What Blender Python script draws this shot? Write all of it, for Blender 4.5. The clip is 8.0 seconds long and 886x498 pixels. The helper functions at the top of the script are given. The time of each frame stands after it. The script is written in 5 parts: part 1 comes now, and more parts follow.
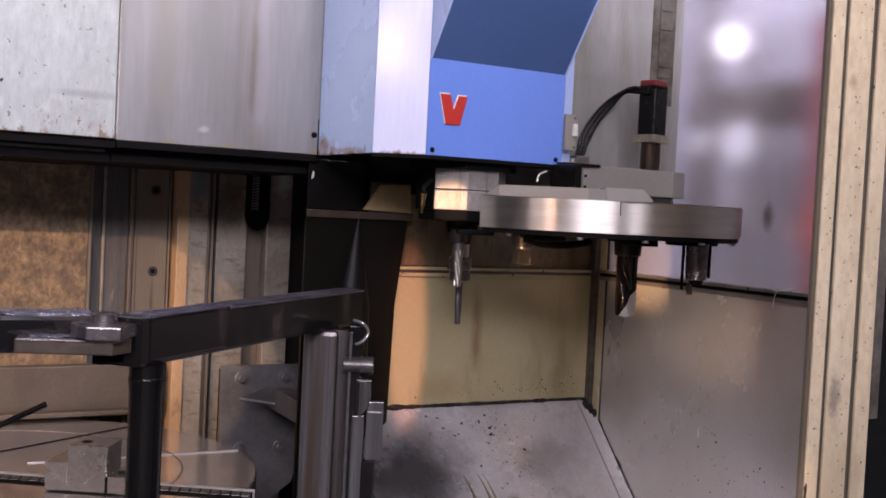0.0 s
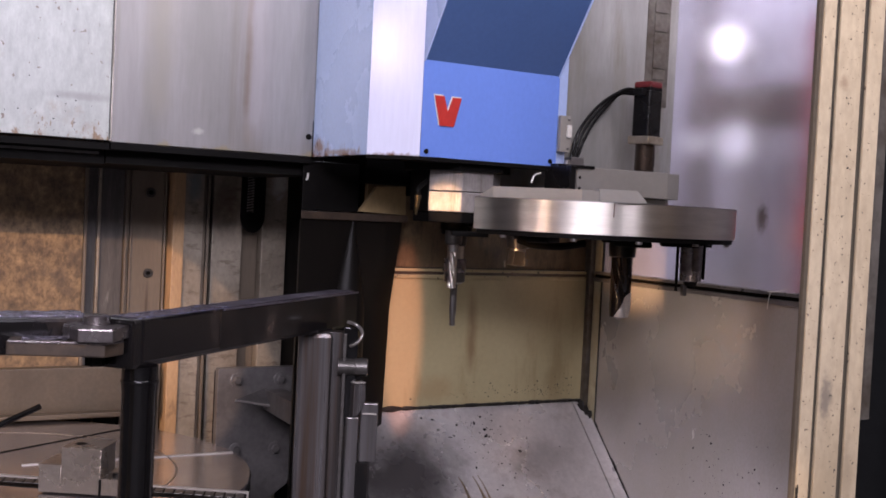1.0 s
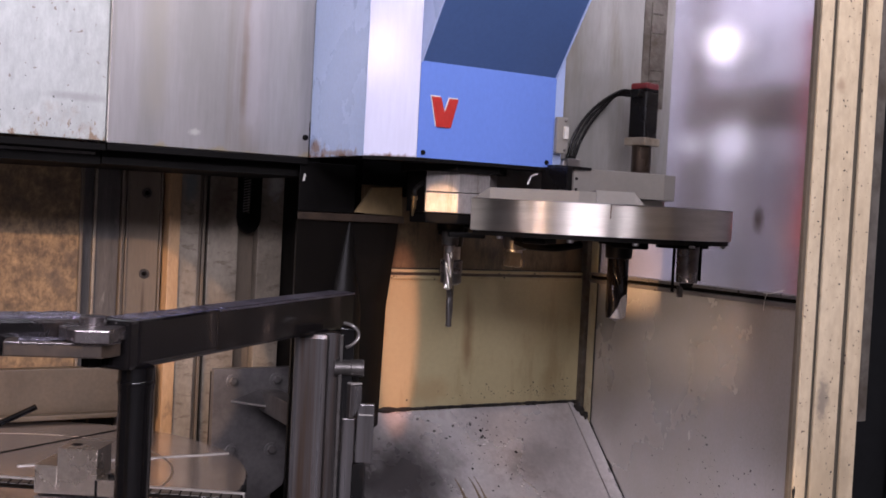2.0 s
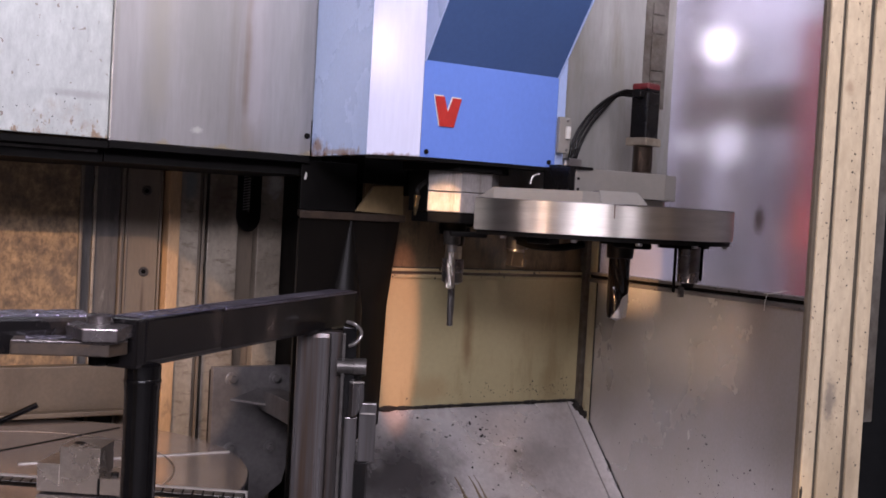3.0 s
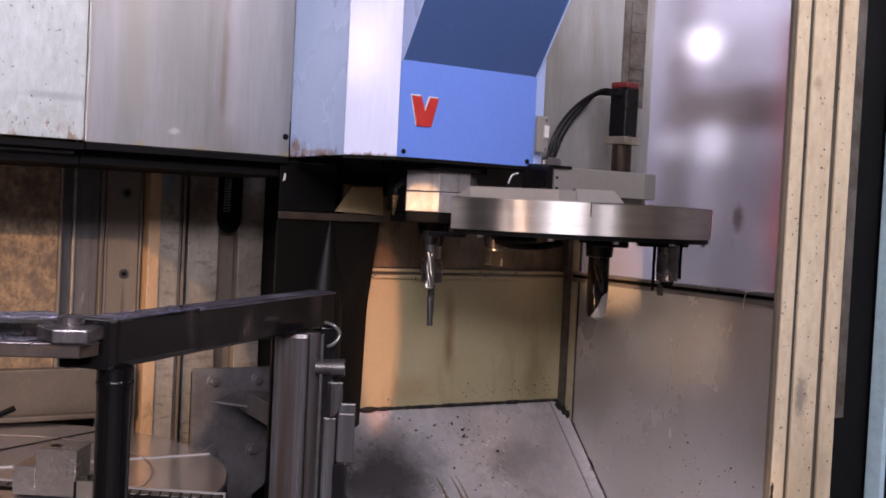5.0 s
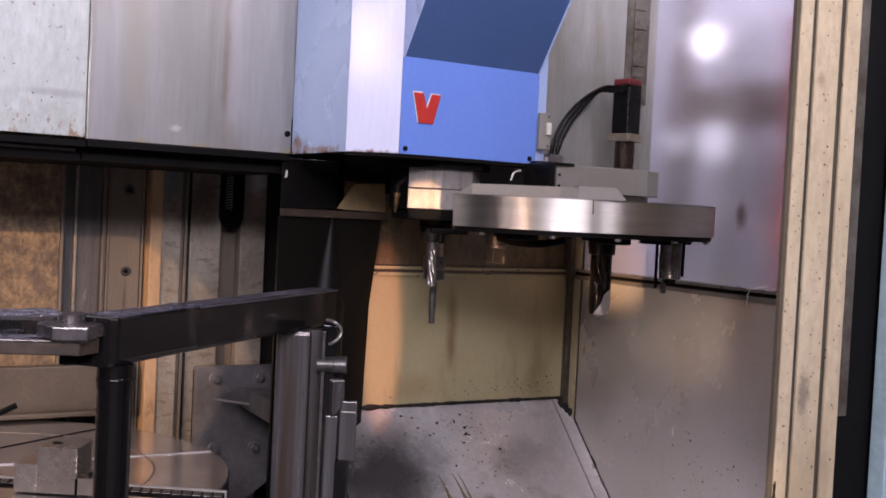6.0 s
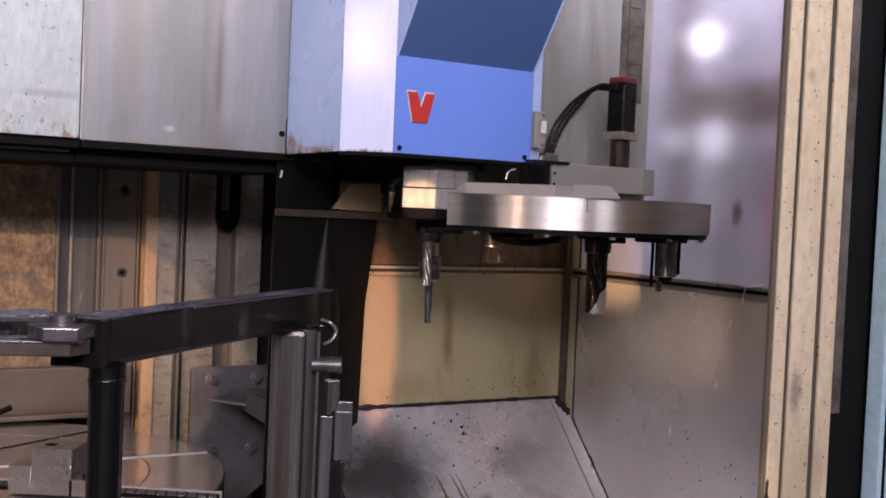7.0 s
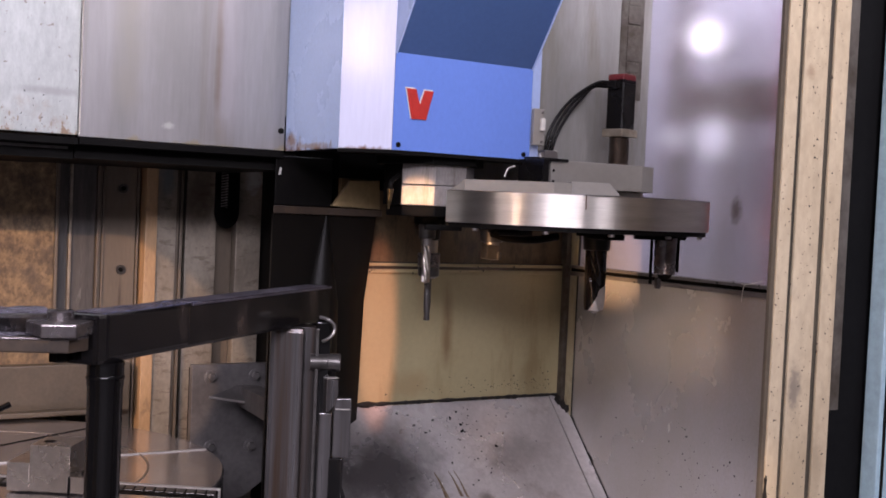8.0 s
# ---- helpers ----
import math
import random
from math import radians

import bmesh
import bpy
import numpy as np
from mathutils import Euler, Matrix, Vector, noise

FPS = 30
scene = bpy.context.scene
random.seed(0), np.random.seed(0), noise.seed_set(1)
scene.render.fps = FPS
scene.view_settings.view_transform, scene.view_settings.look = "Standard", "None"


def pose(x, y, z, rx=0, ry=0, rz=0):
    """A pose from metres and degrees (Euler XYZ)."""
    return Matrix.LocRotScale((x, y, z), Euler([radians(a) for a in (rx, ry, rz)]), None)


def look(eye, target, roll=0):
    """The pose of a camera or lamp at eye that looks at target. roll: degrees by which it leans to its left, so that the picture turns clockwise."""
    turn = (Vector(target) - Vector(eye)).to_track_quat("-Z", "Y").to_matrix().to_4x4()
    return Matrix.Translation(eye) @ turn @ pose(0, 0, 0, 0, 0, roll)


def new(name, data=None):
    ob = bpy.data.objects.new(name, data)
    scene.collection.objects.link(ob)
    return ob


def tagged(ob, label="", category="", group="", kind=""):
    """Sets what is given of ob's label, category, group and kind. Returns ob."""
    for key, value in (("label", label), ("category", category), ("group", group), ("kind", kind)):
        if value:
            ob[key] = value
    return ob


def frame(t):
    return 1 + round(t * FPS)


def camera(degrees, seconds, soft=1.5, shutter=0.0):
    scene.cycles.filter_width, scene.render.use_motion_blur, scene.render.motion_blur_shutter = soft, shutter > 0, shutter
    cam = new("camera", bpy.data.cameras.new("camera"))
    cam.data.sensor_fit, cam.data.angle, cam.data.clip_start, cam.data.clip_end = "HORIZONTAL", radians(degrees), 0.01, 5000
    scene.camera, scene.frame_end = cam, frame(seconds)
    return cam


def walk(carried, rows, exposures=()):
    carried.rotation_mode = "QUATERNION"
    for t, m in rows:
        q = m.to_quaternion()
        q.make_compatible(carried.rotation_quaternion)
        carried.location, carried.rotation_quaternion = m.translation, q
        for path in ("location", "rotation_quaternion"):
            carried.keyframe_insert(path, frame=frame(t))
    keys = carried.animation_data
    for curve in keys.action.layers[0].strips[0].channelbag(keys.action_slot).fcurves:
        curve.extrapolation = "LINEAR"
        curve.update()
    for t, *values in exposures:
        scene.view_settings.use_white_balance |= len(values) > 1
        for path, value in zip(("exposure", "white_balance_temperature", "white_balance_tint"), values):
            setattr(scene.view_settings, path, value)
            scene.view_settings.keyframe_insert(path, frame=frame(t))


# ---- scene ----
cam = camera(44.0, 8.0, soft=1.7)
PATH = [
    (0, -0.0309, 0.0072, 1.6021, 88.015, -2.898, -29.969),
    (0.5, -0.0270, 0.0025, 1.6022, 88.091, -2.846, -30.003),
    (1, -0.0197, 0.0000, 1.6023, 88.110, -2.839, -30.021),
    (1.5, -0.0131, -0.0027, 1.6031, 88.150, -2.800, -30.089),
    (3, -0.0550, 0.0167, 1.6057, 88.066, -3.170, -30.788),
    (3.5, -0.0553, 0.0114, 1.6037, 88.125, -2.934, -30.953),
    (4, -0.0376, 0.0008, 1.6027, 88.127, -2.767, -31.113),
    (4.5, -0.0230, -0.0020, 1.6006, 88.259, -2.774, -31.200),
    (6, -0.0082, 0.0038, 1.5993, 88.083, -2.825, -30.955),
    (6.5, 0.0030, -0.0019, 1.5981, 88.082, -2.698, -30.848),
    (7, 0.0143, -0.0017, 1.5967, 88.102, -2.521, -30.817),
    (7.5, 0.0131, -0.0010, 1.5963, 88.046, -2.596, -30.858),
    (8, 0.0169, -0.0017, 1.5941, 88.004, -2.552, -30.835),
]
walk(cam, [(t, pose(x, y, z, a, b, c)) for t, x, y, z, a, b, c in PATH],
     exposures=[(0.0, 0.03, 6220, 23), (8.0, 0.03, 6220, 23)])

# ---- world and light ----
world = bpy.data.worlds.new("hall_air")
scene.world = world
world.use_nodes = True
world.node_tree.nodes["Background"].inputs[0].default_value = (0.55, 0.62, 0.75, 1)
world.node_tree.nodes["Background"].inputs[1].default_value = 0.015


def lamp(name, kind, m, power, color, size=0.1, size_y=0.1, shape="RECTANGLE", shadow_soft_size=0.05, spot_size=0.5, spot_blend=0.2):
    data = bpy.data.lights.new(name, kind)
    data.energy, data.color = power, color
    if kind == "AREA":
        data.shape, data.size, data.size_y = shape, size, size_y
    else:
        data.shadow_soft_size = shadow_soft_size
    if kind == "SPOT":
        data.spot_size, data.spot_blend = spot_size, spot_blend
    ob = new(name, data)
    ob.matrix_world = m
    return ob


COOL, WARM = (0.97, 0.945, 1.0), (1.0, 0.58, 0.26)
# unseen fill lamp in an opening added high in the hall's south wall, behind the aisle
lamp("south_fill_light", "AREA", look((-2.2, -6.95, 4.95), (1.2, 3.0, 1.4)), 900, COOL, shape="RECTANGLE", size=7.0, size_y=1.3)
# unseen tube lights assumed for the hall, over the aisle in front of the machine and beside it
lamp("aisle_light", "AREA", look((-2.8, 0.4, 4.0), (1.2, 2.7, 1.6)), 45, COOL, shape="RECTANGLE", size=0.3, size_y=2.2)
lamp("aisle_light", "AREA", look((0.4, -3.4, 5.2), (1.6, 2.8, 1.2)), 40, COOL, shape="RECTANGLE", size=0.35, size_y=2.4)
lamp("door_light", "AREA", look((2.2, 0.5, 4.3), (1.9, 2.8, 0.9)), 45, COOL, shape="RECTANGLE", size=0.3, size_y=0.9)
lamp("hall_light", "AREA", look((-3.5, -3.0, 5.6), (-3.5, -3.0, 0)), 190, COOL, shape="RECTANGLE", size=0.4, size_y=3)
# extra unseen lamp, added to brighten what stands behind the side window
lamp("hall_light", "AREA", look((3.1, 6.0, 4.6), (5.2, 5.0, 2.5)), 100, COOL, shape="RECTANGLE", size=1.2, size_y=0.4)
# the machine's own warm work lamp, low under its canopy to the left of the opening
lamp("work_lamp", "SPOT", look((-1.3, 1.6, 2.23), (-1.3 + 0.695, 1.6 + 0.719, 2.23 - 0.378)), 360, (1.0, 0.655, 0.37), shadow_soft_size=0.008, spot_size=radians(15.6), spot_blend=0.10)
# extra warm point, added to band the magazine rim and warm the side panel
lamp("work_lamp", "POINT", Matrix.Translation((-1.25, 0.82, 2.49)), 50, WARM, shadow_soft_size=0.05)
# unseen fill lamp added close above the jamb, to brighten its upper part
lamp("jamb_fill_lamp", "AREA", look((1.5, 0.72, 2.8), (1.5, 1.3, 1.6)), 11, (1.0, 0.95, 0.90), shape="RECTANGLE", size=0.12, size_y=0.5)
# small lamp inside the opening, mirrored in the head's white chamfer
lamp("opening_lamp", "AREA", look((-0.45, 1.785, 2.33), (1.33, 2.68, 2.03)), 2.6, (1.0, 0.90, 0.88), shape="RECTANGLE", size=0.11, size_y=0.24)
# narrow warm spots added to make lit patches on the ram's nose, the side panel and the back panel; no such lamps known
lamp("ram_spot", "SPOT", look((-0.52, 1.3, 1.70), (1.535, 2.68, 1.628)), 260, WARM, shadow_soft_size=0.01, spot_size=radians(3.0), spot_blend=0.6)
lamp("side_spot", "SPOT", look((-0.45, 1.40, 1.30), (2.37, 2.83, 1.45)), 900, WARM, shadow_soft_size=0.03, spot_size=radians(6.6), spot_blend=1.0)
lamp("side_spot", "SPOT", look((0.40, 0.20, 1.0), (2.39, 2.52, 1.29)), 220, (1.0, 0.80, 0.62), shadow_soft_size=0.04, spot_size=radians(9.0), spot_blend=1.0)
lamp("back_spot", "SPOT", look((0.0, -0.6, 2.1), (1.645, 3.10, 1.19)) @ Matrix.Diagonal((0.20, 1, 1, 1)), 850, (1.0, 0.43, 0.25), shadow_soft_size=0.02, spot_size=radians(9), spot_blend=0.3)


# ---- materials ----
def nodes_of(name):
    m = bpy.data.materials.new(name)
    m.use_nodes = True
    t = m.node_tree
    return m, t, t.nodes["Principled BSDF"]


def ramp(t, source, stops):
    r = t.nodes.new("ShaderNodeValToRGB")
    e = r.color_ramp.elements
    while len(e) < len(stops):
        e.new(0.5)
    for el, (pos, col) in zip(e, stops):
        el.position, el.color = pos, (*col, 1) if len(col) == 3 else col
    t.links.new(source, r.inputs[0])
    return r.outputs[0]


def noise_of(t, scale, detail=5, rough=0.6, stretch=(1, 1, 1), seed=0.0):
    co = t.nodes.new("ShaderNodeTexCoord")
    mp = t.nodes.new("ShaderNodeMapping")
    mp.inputs["Scale"].default_value = stretch
    mp.inputs["Location"].default_value = (seed, seed * 1.7, seed * 0.3)
    t.links.new(co.outputs["Object"], mp.inputs[0])
    n = t.nodes.new("ShaderNodeTexNoise")
    n.inputs["Scale"].default_value, n.inputs["Detail"].default_value, n.inputs["Roughness"].default_value = scale, detail, rough
    t.links.new(mp.outputs[0], n.inputs[0])
    return n.outputs[0]


def mixed(t, fac, a, b, mode="MIX"):
    m = t.nodes.new("ShaderNodeMix")
    m.data_type, m.blend_type = "RGBA", mode
    for sock, v in ((m.inputs[0], fac), (m.inputs[6], a), (m.inputs[7], b)):
        if isinstance(v, (int, float)):
            sock.default_value = v
        elif isinstance(v, tuple):
            sock.default_value = (*v, 1) if len(v) == 3 else v
        else:
            t.links.new(v, sock)
    return m.outputs[2]


def bumped(t, b, height, strength, distance=0.002):
    n = t.nodes.new("ShaderNodeBump")
    n.inputs["Strength"].default_value, n.inputs["Distance"].default_value = strength, distance
    t.links.new(height, n.inputs["Height"])
    t.links.new(n.outputs[0], b.inputs["Normal"])


def surface(name, base, second, metal=0.0, rough=0.5, scale=6.0, stretch=(1, 1, 1), span=(0.35, 0.7), stain=None, stain_amount=(0.58, 0.72),
            stain_scale=3.0, stain_stretch=(1, 1, 1), grain=60.0, bump=0.15, rough_var=0.12, seed=0.0, fine=0.12, relief=0.002, gloss=0.5, speck=None, speck_scale=45.0):
    """A worn surface: two base tones, fine grain, stains of a colour of their own and small specks."""
    m, t, b = nodes_of(name)
    big = noise_of(t, scale, 6, 0.6, stretch, seed)
    col = ramp(t, big, [(span[0], base), (span[1], second)])
    small = noise_of(t, grain, 4, 0.65, stretch, seed + 3)
    dark = ramp(t, small, [(0.3, (1 - fine * 2,) * 3), (0.7, (1 + 0.0,) * 3)])
    col = mixed(t, 1.0, col, dark, "MULTIPLY")
    if stain:
        mask = ramp(t, noise_of(t, stain_scale, 8, 0.68, stain_stretch, seed + 7), [(stain_amount[0], (0, 0, 0)), (stain_amount[1], (1, 1, 1))])
        col = mixed(t, mask, col, stain)
    if speck:
        mask = ramp(t, noise_of(t, speck_scale, 2, 0.4, (1, 1, 1), seed + 11), [(0.72, (0, 0, 0)), (0.75, (1, 1, 1))])
        col = mixed(t, mask, col, speck)
    t.links.new(col, b.inputs["Base Color"])
    b.inputs["Metallic"].default_value = metal
    b.inputs["Specular IOR Level"].default_value = gloss
    rr = t.nodes.new("ShaderNodeMapRange")
    rr.inputs["To Min"].default_value, rr.inputs["To Max"].default_value = max(0.03, rough - rough_var), min(1, rough + rough_var)
    t.links.new(big, rr.inputs[0])
    t.links.new(rr.outputs[0], b.inputs["Roughness"])
    if bump:
        bumped(t, b, small, bump, relief)
    return m


V3 = (1, 1, 0.12)      # streaks that run down
GALV_WALL = surface("spattered_sheet", (0.58, 0.555, 0.57), (0.47, 0.455, 0.435), 0.45, 0.27, 2.6, (1, 1, 0.7), span=(0.25, 0.75), stain=(0.43, 0.395, 0.33), stain_amount=(0.35, 0.95), stain_scale=3.5, stain_stretch=(1, 1, 0.4), grain=120, bump=0.0, fine=0.06, rough_var=0.03)
COVER = surface("cover_sheet", (0.32, 0.308, 0.31), (0.20, 0.195, 0.188), 0.5, 0.38, 5, (1.6, 1.6, 0.16), span=(0.3, 0.7), stain=(0.19, 0.165, 0.14), stain_amount=(0.52, 0.78), stain_stretch=(3, 3, 0.12), fine=0.05, bump=0.03, rough_var=0.08)
COVER_PALE = surface("pale_cover_sheet", (0.52, 0.55, 0.525), (0.41, 0.43, 0.412), 0.3, 0.38, 4, (1, 1, 0.4), stain=(0.30, 0.25, 0.20), stain_amount=(0.58, 0.76), stain_scale=5, speck=(0.22, 0.19, 0.16), speck_scale=60)
COLSHEET = surface("stained_column_sheet", (0.36, 0.35, 0.335), (0.235, 0.23, 0.212), 0.4, 0.42, 4, (1.4, 1.4, 0.3), span=(0.32, 0.68), stain=(0.19, 0.172, 0.135), stain_amount=(0.52, 0.74), stain_scale=4, stain_stretch=(2.5, 2.5, 0.35), fine=0.06, bump=0.04)
CHIP = surface("chip_slope_sheet", (0.80, 0.76, 0.75), (0.56, 0.53, 0.52), 0.5, 0.28, 4, span=(0.34, 0.66), stain=(0.28, 0.235, 0.21), stain_amount=(0.55, 0.78), stain_scale=5, grain=70, bump=0.03, fine=0.08)
OLIVE = surface("olive_paint", (0.36, 0.31, 0.175), (0.31, 0.26, 0.14), 0.0, 0.40, 2, stain=(0.20, 0.14, 0.06), stain_amount=(0.56, 0.8), stain_scale=3, stain_stretch=(3, 3, 0.5), fine=0.05, bump=0.05)
RUSTY = surface("rust_stained_panel", (0.155, 0.11, 0.06), (0.09, 0.06, 0.032), 0.1, 0.42, 9, (1, 1, 0.7), stain=(0.02, 0.013, 0.009), stain_amount=(0.47, 0.64), stain_scale=10, stain_stretch=(1.6, 1.6, 0.45), grain=90, fine=0.14)
CREAM = surface("cream_paint", (0.49, 0.405, 0.28), (0.40, 0.318, 0.208), 0.0, 0.45, 7, (1, 1, 0.5), span=(0.3, 0.7), stain=(0.32, 0.25, 0.16), stain_amount=(0.56, 0.80), stain_scale=10, stain_stretch=(1, 1, 0.5), speck=(0.06, 0.04, 0.03), speck_scale=90)
BLUE = surface("blue_paint", (0.118, 0.205, 0.56), (0.102, 0.185, 0.51), 0.0, 0.32, 2, (1, 1, 0.6), stain=(0.085, 0.14, 0.36), stain_amount=(0.62, 0.85), stain_scale=5, stain_stretch=(2, 2, 0.6), grain=80, bump=0.05, fine=0.04)
# darker copy of the blue: shade of the downward hood face in the colour
BLUE_SHADED = surface("shaded_blue_paint", (0.06, 0.115, 0.27), (0.05, 0.10, 0.24), 0.0, 0.32, 3, grain=80, bump=0.05, fine=0.05)
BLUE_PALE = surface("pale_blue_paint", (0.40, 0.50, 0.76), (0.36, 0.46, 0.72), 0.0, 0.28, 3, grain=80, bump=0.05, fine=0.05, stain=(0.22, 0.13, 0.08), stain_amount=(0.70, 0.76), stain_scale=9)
RED = surface("red_enamel", (0.42, 0.03, 0.022), (0.36, 0.022, 0.017), 0.0, 0.35)
IRON = surface("column_iron", (0.23, 0.212, 0.19), (0.075, 0.069, 0.062), 0.25, 0.44, 18, (1.6, 1.6, 0.7), span=(0.38, 0.64), stain=(0.15, 0.088, 0.045), stain_amount=(0.57, 0.70), stain_stretch=(3, 3, 0.5), stain_scale=6, grain=90, bump=0.25, fine=0.25, speck=(0.34, 0.32, 0.30), speck_scale=80)
IRON_RUST = surface("rusted_iron", (0.33, 0.215, 0.108), (0.125, 0.085, 0.05), 0.1, 0.55, 20, (1.2, 1.2, 0.9), span=(0.36, 0.66), stain=(0.075, 0.055, 0.038), stain_amount=(0.52, 0.74), stain_scale=13, grain=55, bump=0.35, fine=0.32)
WAY_PALE = surface("worn_way_steel", (0.33, 0.285, 0.225), (0.19, 0.155, 0.115), 0.15, 0.42, 9, (1, 1, 0.6), stain=(0.11, 0.08, 0.055), stain_amount=(0.54, 0.68), stain_scale=20, stain_stretch=(0.6, 0.6, 1.8), grain=70, bump=0.1, fine=0.12)
WAY_BROWN = surface("brown_way_paint", (0.16, 0.128, 0.095), (0.12, 0.095, 0.07), 0.1, 0.42, 5, (2, 2, 0.3), stain=(0.075, 0.055, 0.04), stain_amount=(0.58, 0.76), stain_scale=8, stain_stretch=(3, 3, 0.3), grain=80, bump=0.06, fine=0.08)
WAY_TAN = surface("tan_way_paint", (0.46, 0.29, 0.15), (0.36, 0.22, 0.11), 0.0, 0.5, 6, (2, 2, 0.4), stain=(0.17, 0.11, 0.065), stain_amount=(0.58, 0.72), stain_scale=14, stain_stretch=(1, 1, 0.6), grain=80, bump=0.1, fine=0.12)
WAY_DARK = surface("dark_streaked_iron", (0.12, 0.108, 0.098), (0.06, 0.055, 0.052), 0.2, 0.42, 10, (2.5, 2.5, 0.25), span=(0.36, 0.66), stain=(0.20, 0.185, 0.17), stain_amount=(0.60, 0.72), stain_scale=12, stain_stretch=(3, 3, 0.5), grain=80, bump=0.15, fine=0.18)
OILY = surface("oiled_dark_steel", (0.006, 0.0055, 0.0058), (0.0035, 0.0032, 0.0035), 0.0, 0.12, 7, stain=(0.030, 0.021, 0.016), stain_amount=(0.58, 0.78), stain_scale=9, stain_stretch=(1, 1, 0.4), grain=40, bump=0.10, gloss=0.35, rough_var=0.05)
BLACK = surface("black_plastic", (0.006, 0.0055, 0.0055), (0.004, 0.0036, 0.0036), 0.0, 0.3, grain=90, bump=0.05, gloss=0.2)
# for black parts, and for undersides whose shade is put into the colour
NEAR_BLACK = surface("near_black_body", (0.006, 0.0055, 0.005), (0.0035, 0.003, 0.003), 0.0, 0.55, 8, gloss=0.06)
DARKSTEEL = surface("dark_tool_steel", (0.13, 0.12, 0.115), (0.07, 0.065, 0.06), 0.7, 0.34, 14, grain=90, stain=(0.04, 0.03, 0.025), stain_amount=(0.55, 0.7), stain_scale=8)
STEEL = surface("worn_steel", (0.42, 0.40, 0.38), (0.30, 0.28, 0.27), 0.9, 0.33, 9, stain=(0.2, 0.15, 0.10), stain_amount=(0.62, 0.8), grain=90)
GREYCAST = surface("grey_painted_steel", (0.17, 0.158, 0.152), (0.115, 0.107, 0.104), 0.25, 0.42, 6, stain=(0.06, 0.045, 0.035), stain_amount=(0.58, 0.75))
BRIGHT = surface("brushed_rim", (0.75, 0.70, 0.63), (0.65, 0.60, 0.53), 1.0, 0.40, 5, (1, 1, 14), grain=40, bump=0.06, fine=0.05)
bt = BRIGHT.node_tree
tg = bt.nodes.new("ShaderNodeTangent")
tg.direction_type, tg.axis = "RADIAL", "Z"
bt.links.new(tg.outputs[0], bt.nodes["Principled BSDF"].inputs["Tangent"])
bt.nodes["Principled BSDF"].inputs["Anisotropic"].default_value = 1.0
bt.nodes["Principled BSDF"].inputs["Anisotropic Rotation"].default_value = 0.25
PAINTGREY = surface("light_grey_paint", (0.24, 0.225, 0.20), (0.195, 0.182, 0.162), 0.1, 0.40, 5, stain=(0.12, 0.09, 0.06), stain_amount=(0.64, 0.8), fine=0.04, bump=0.04)
GROOVE = surface("grimy_groove_paint", (0.060, 0.050, 0.034), (0.030, 0.025, 0.018), 0.0, 0.6, 12, (1, 1, 0.3))
BEAM = surface("oiled_beam_steel", (0.011, 0.0098, 0.0102), (0.006, 0.0054, 0.0058), 0.1, 0.15, 6, stain=(0.075, 0.055, 0.045), stain_amount=(0.55, 0.82), stain_scale=9, stain_stretch=(1, 1, 0.4), grain=40, bump=0.12, gloss=0.35, rough_var=0.06)
LEDGE = surface("rusty_ledge_steel", (0.075, 0.052, 0.036), (0.028, 0.021, 0.017), 0.2, 0.45, 14, stain=(0.12, 0.075, 0.04), stain_amount=(0.58, 0.72), stain_scale=10)
TAN = surface("tan_lit_sheet", (0.33, 0.24, 0.12), (0.26, 0.185, 0.09), 0.0, 0.4, 8, (1, 1, 0.5), stain=(0.12, 0.08, 0.04), stain_amount=(0.6, 0.8))
HALL = surface("hall_wall_paint", (0.22, 0.225, 0.23), (0.18, 0.185, 0.19), 0.0, 0.7, 1.2)
CONCRETE = surface("workshop_concrete", (0.095, 0.092, 0.09), (0.065, 0.062, 0.06), 0.0, 0.6, 1.5, stain=(0.06, 0.055, 0.05))
TABLE = surface("polished_table_steel", (0.72, 0.69, 0.71), (0.62, 0.595, 0.61), 0.96, 0.19, 6, stain=(0.30, 0.26, 0.24), stain_amount=(0.6, 0.8), grain=90, bump=0.05, fine=0.05)
STAINED = surface("stained_sheet", (0.20, 0.18, 0.155), (0.10, 0.085, 0.07), 0.6, 0.42, 12, stain=(0.06, 0.045, 0.03), stain_amount=(0.5, 0.7), stain_scale=9)
OILSHEET = surface("oily_black_sheet", (0.006, 0.005, 0.0042), (0.004, 0.0034, 0.003), 0.0, 0.46, 5, V3, grain=60, bump=0.02, rough_var=0.03, gloss=0.14)
LUG = surface("worn_lug_steel", (0.28, 0.25, 0.25), (0.11, 0.095, 0.095), 0.8, 0.28, 16, stain=(0.03, 0.02, 0.016), stain_amount=(0.50, 0.66), stain_scale=12)
# oil-wet steel; lilac against dark blotches paints the glints on it
WET = surface("oil_wet_steel", (0.50, 0.46, 0.58), (0.20, 0.18, 0.235), 0.9, 0.15, 20, stain=(0.02, 0.016, 0.02), stain_amount=(0.53, 0.62), stain_scale=30, grain=45, bump=0.9, relief=0.004, rough_var=0.05)
BLOCK = surface("block_steel", (0.50, 0.43, 0.36), (0.38, 0.33, 0.275), 0.8, 0.28, 10, stain=(0.10, 0.075, 0.05), stain_amount=(0.6, 0.78), grain=90)
FLANGE = surface("tarnished_flange", (0.46, 0.40, 0.31), (0.28, 0.24, 0.18), 0.7, 0.35, 20)
NECK = surface("rusted_neck_steel", (0.055, 0.04, 0.03), (0.015, 0.011, 0.009), 0.6, 0.3, 25, (1, 1, 0.25), gloss=0.25)
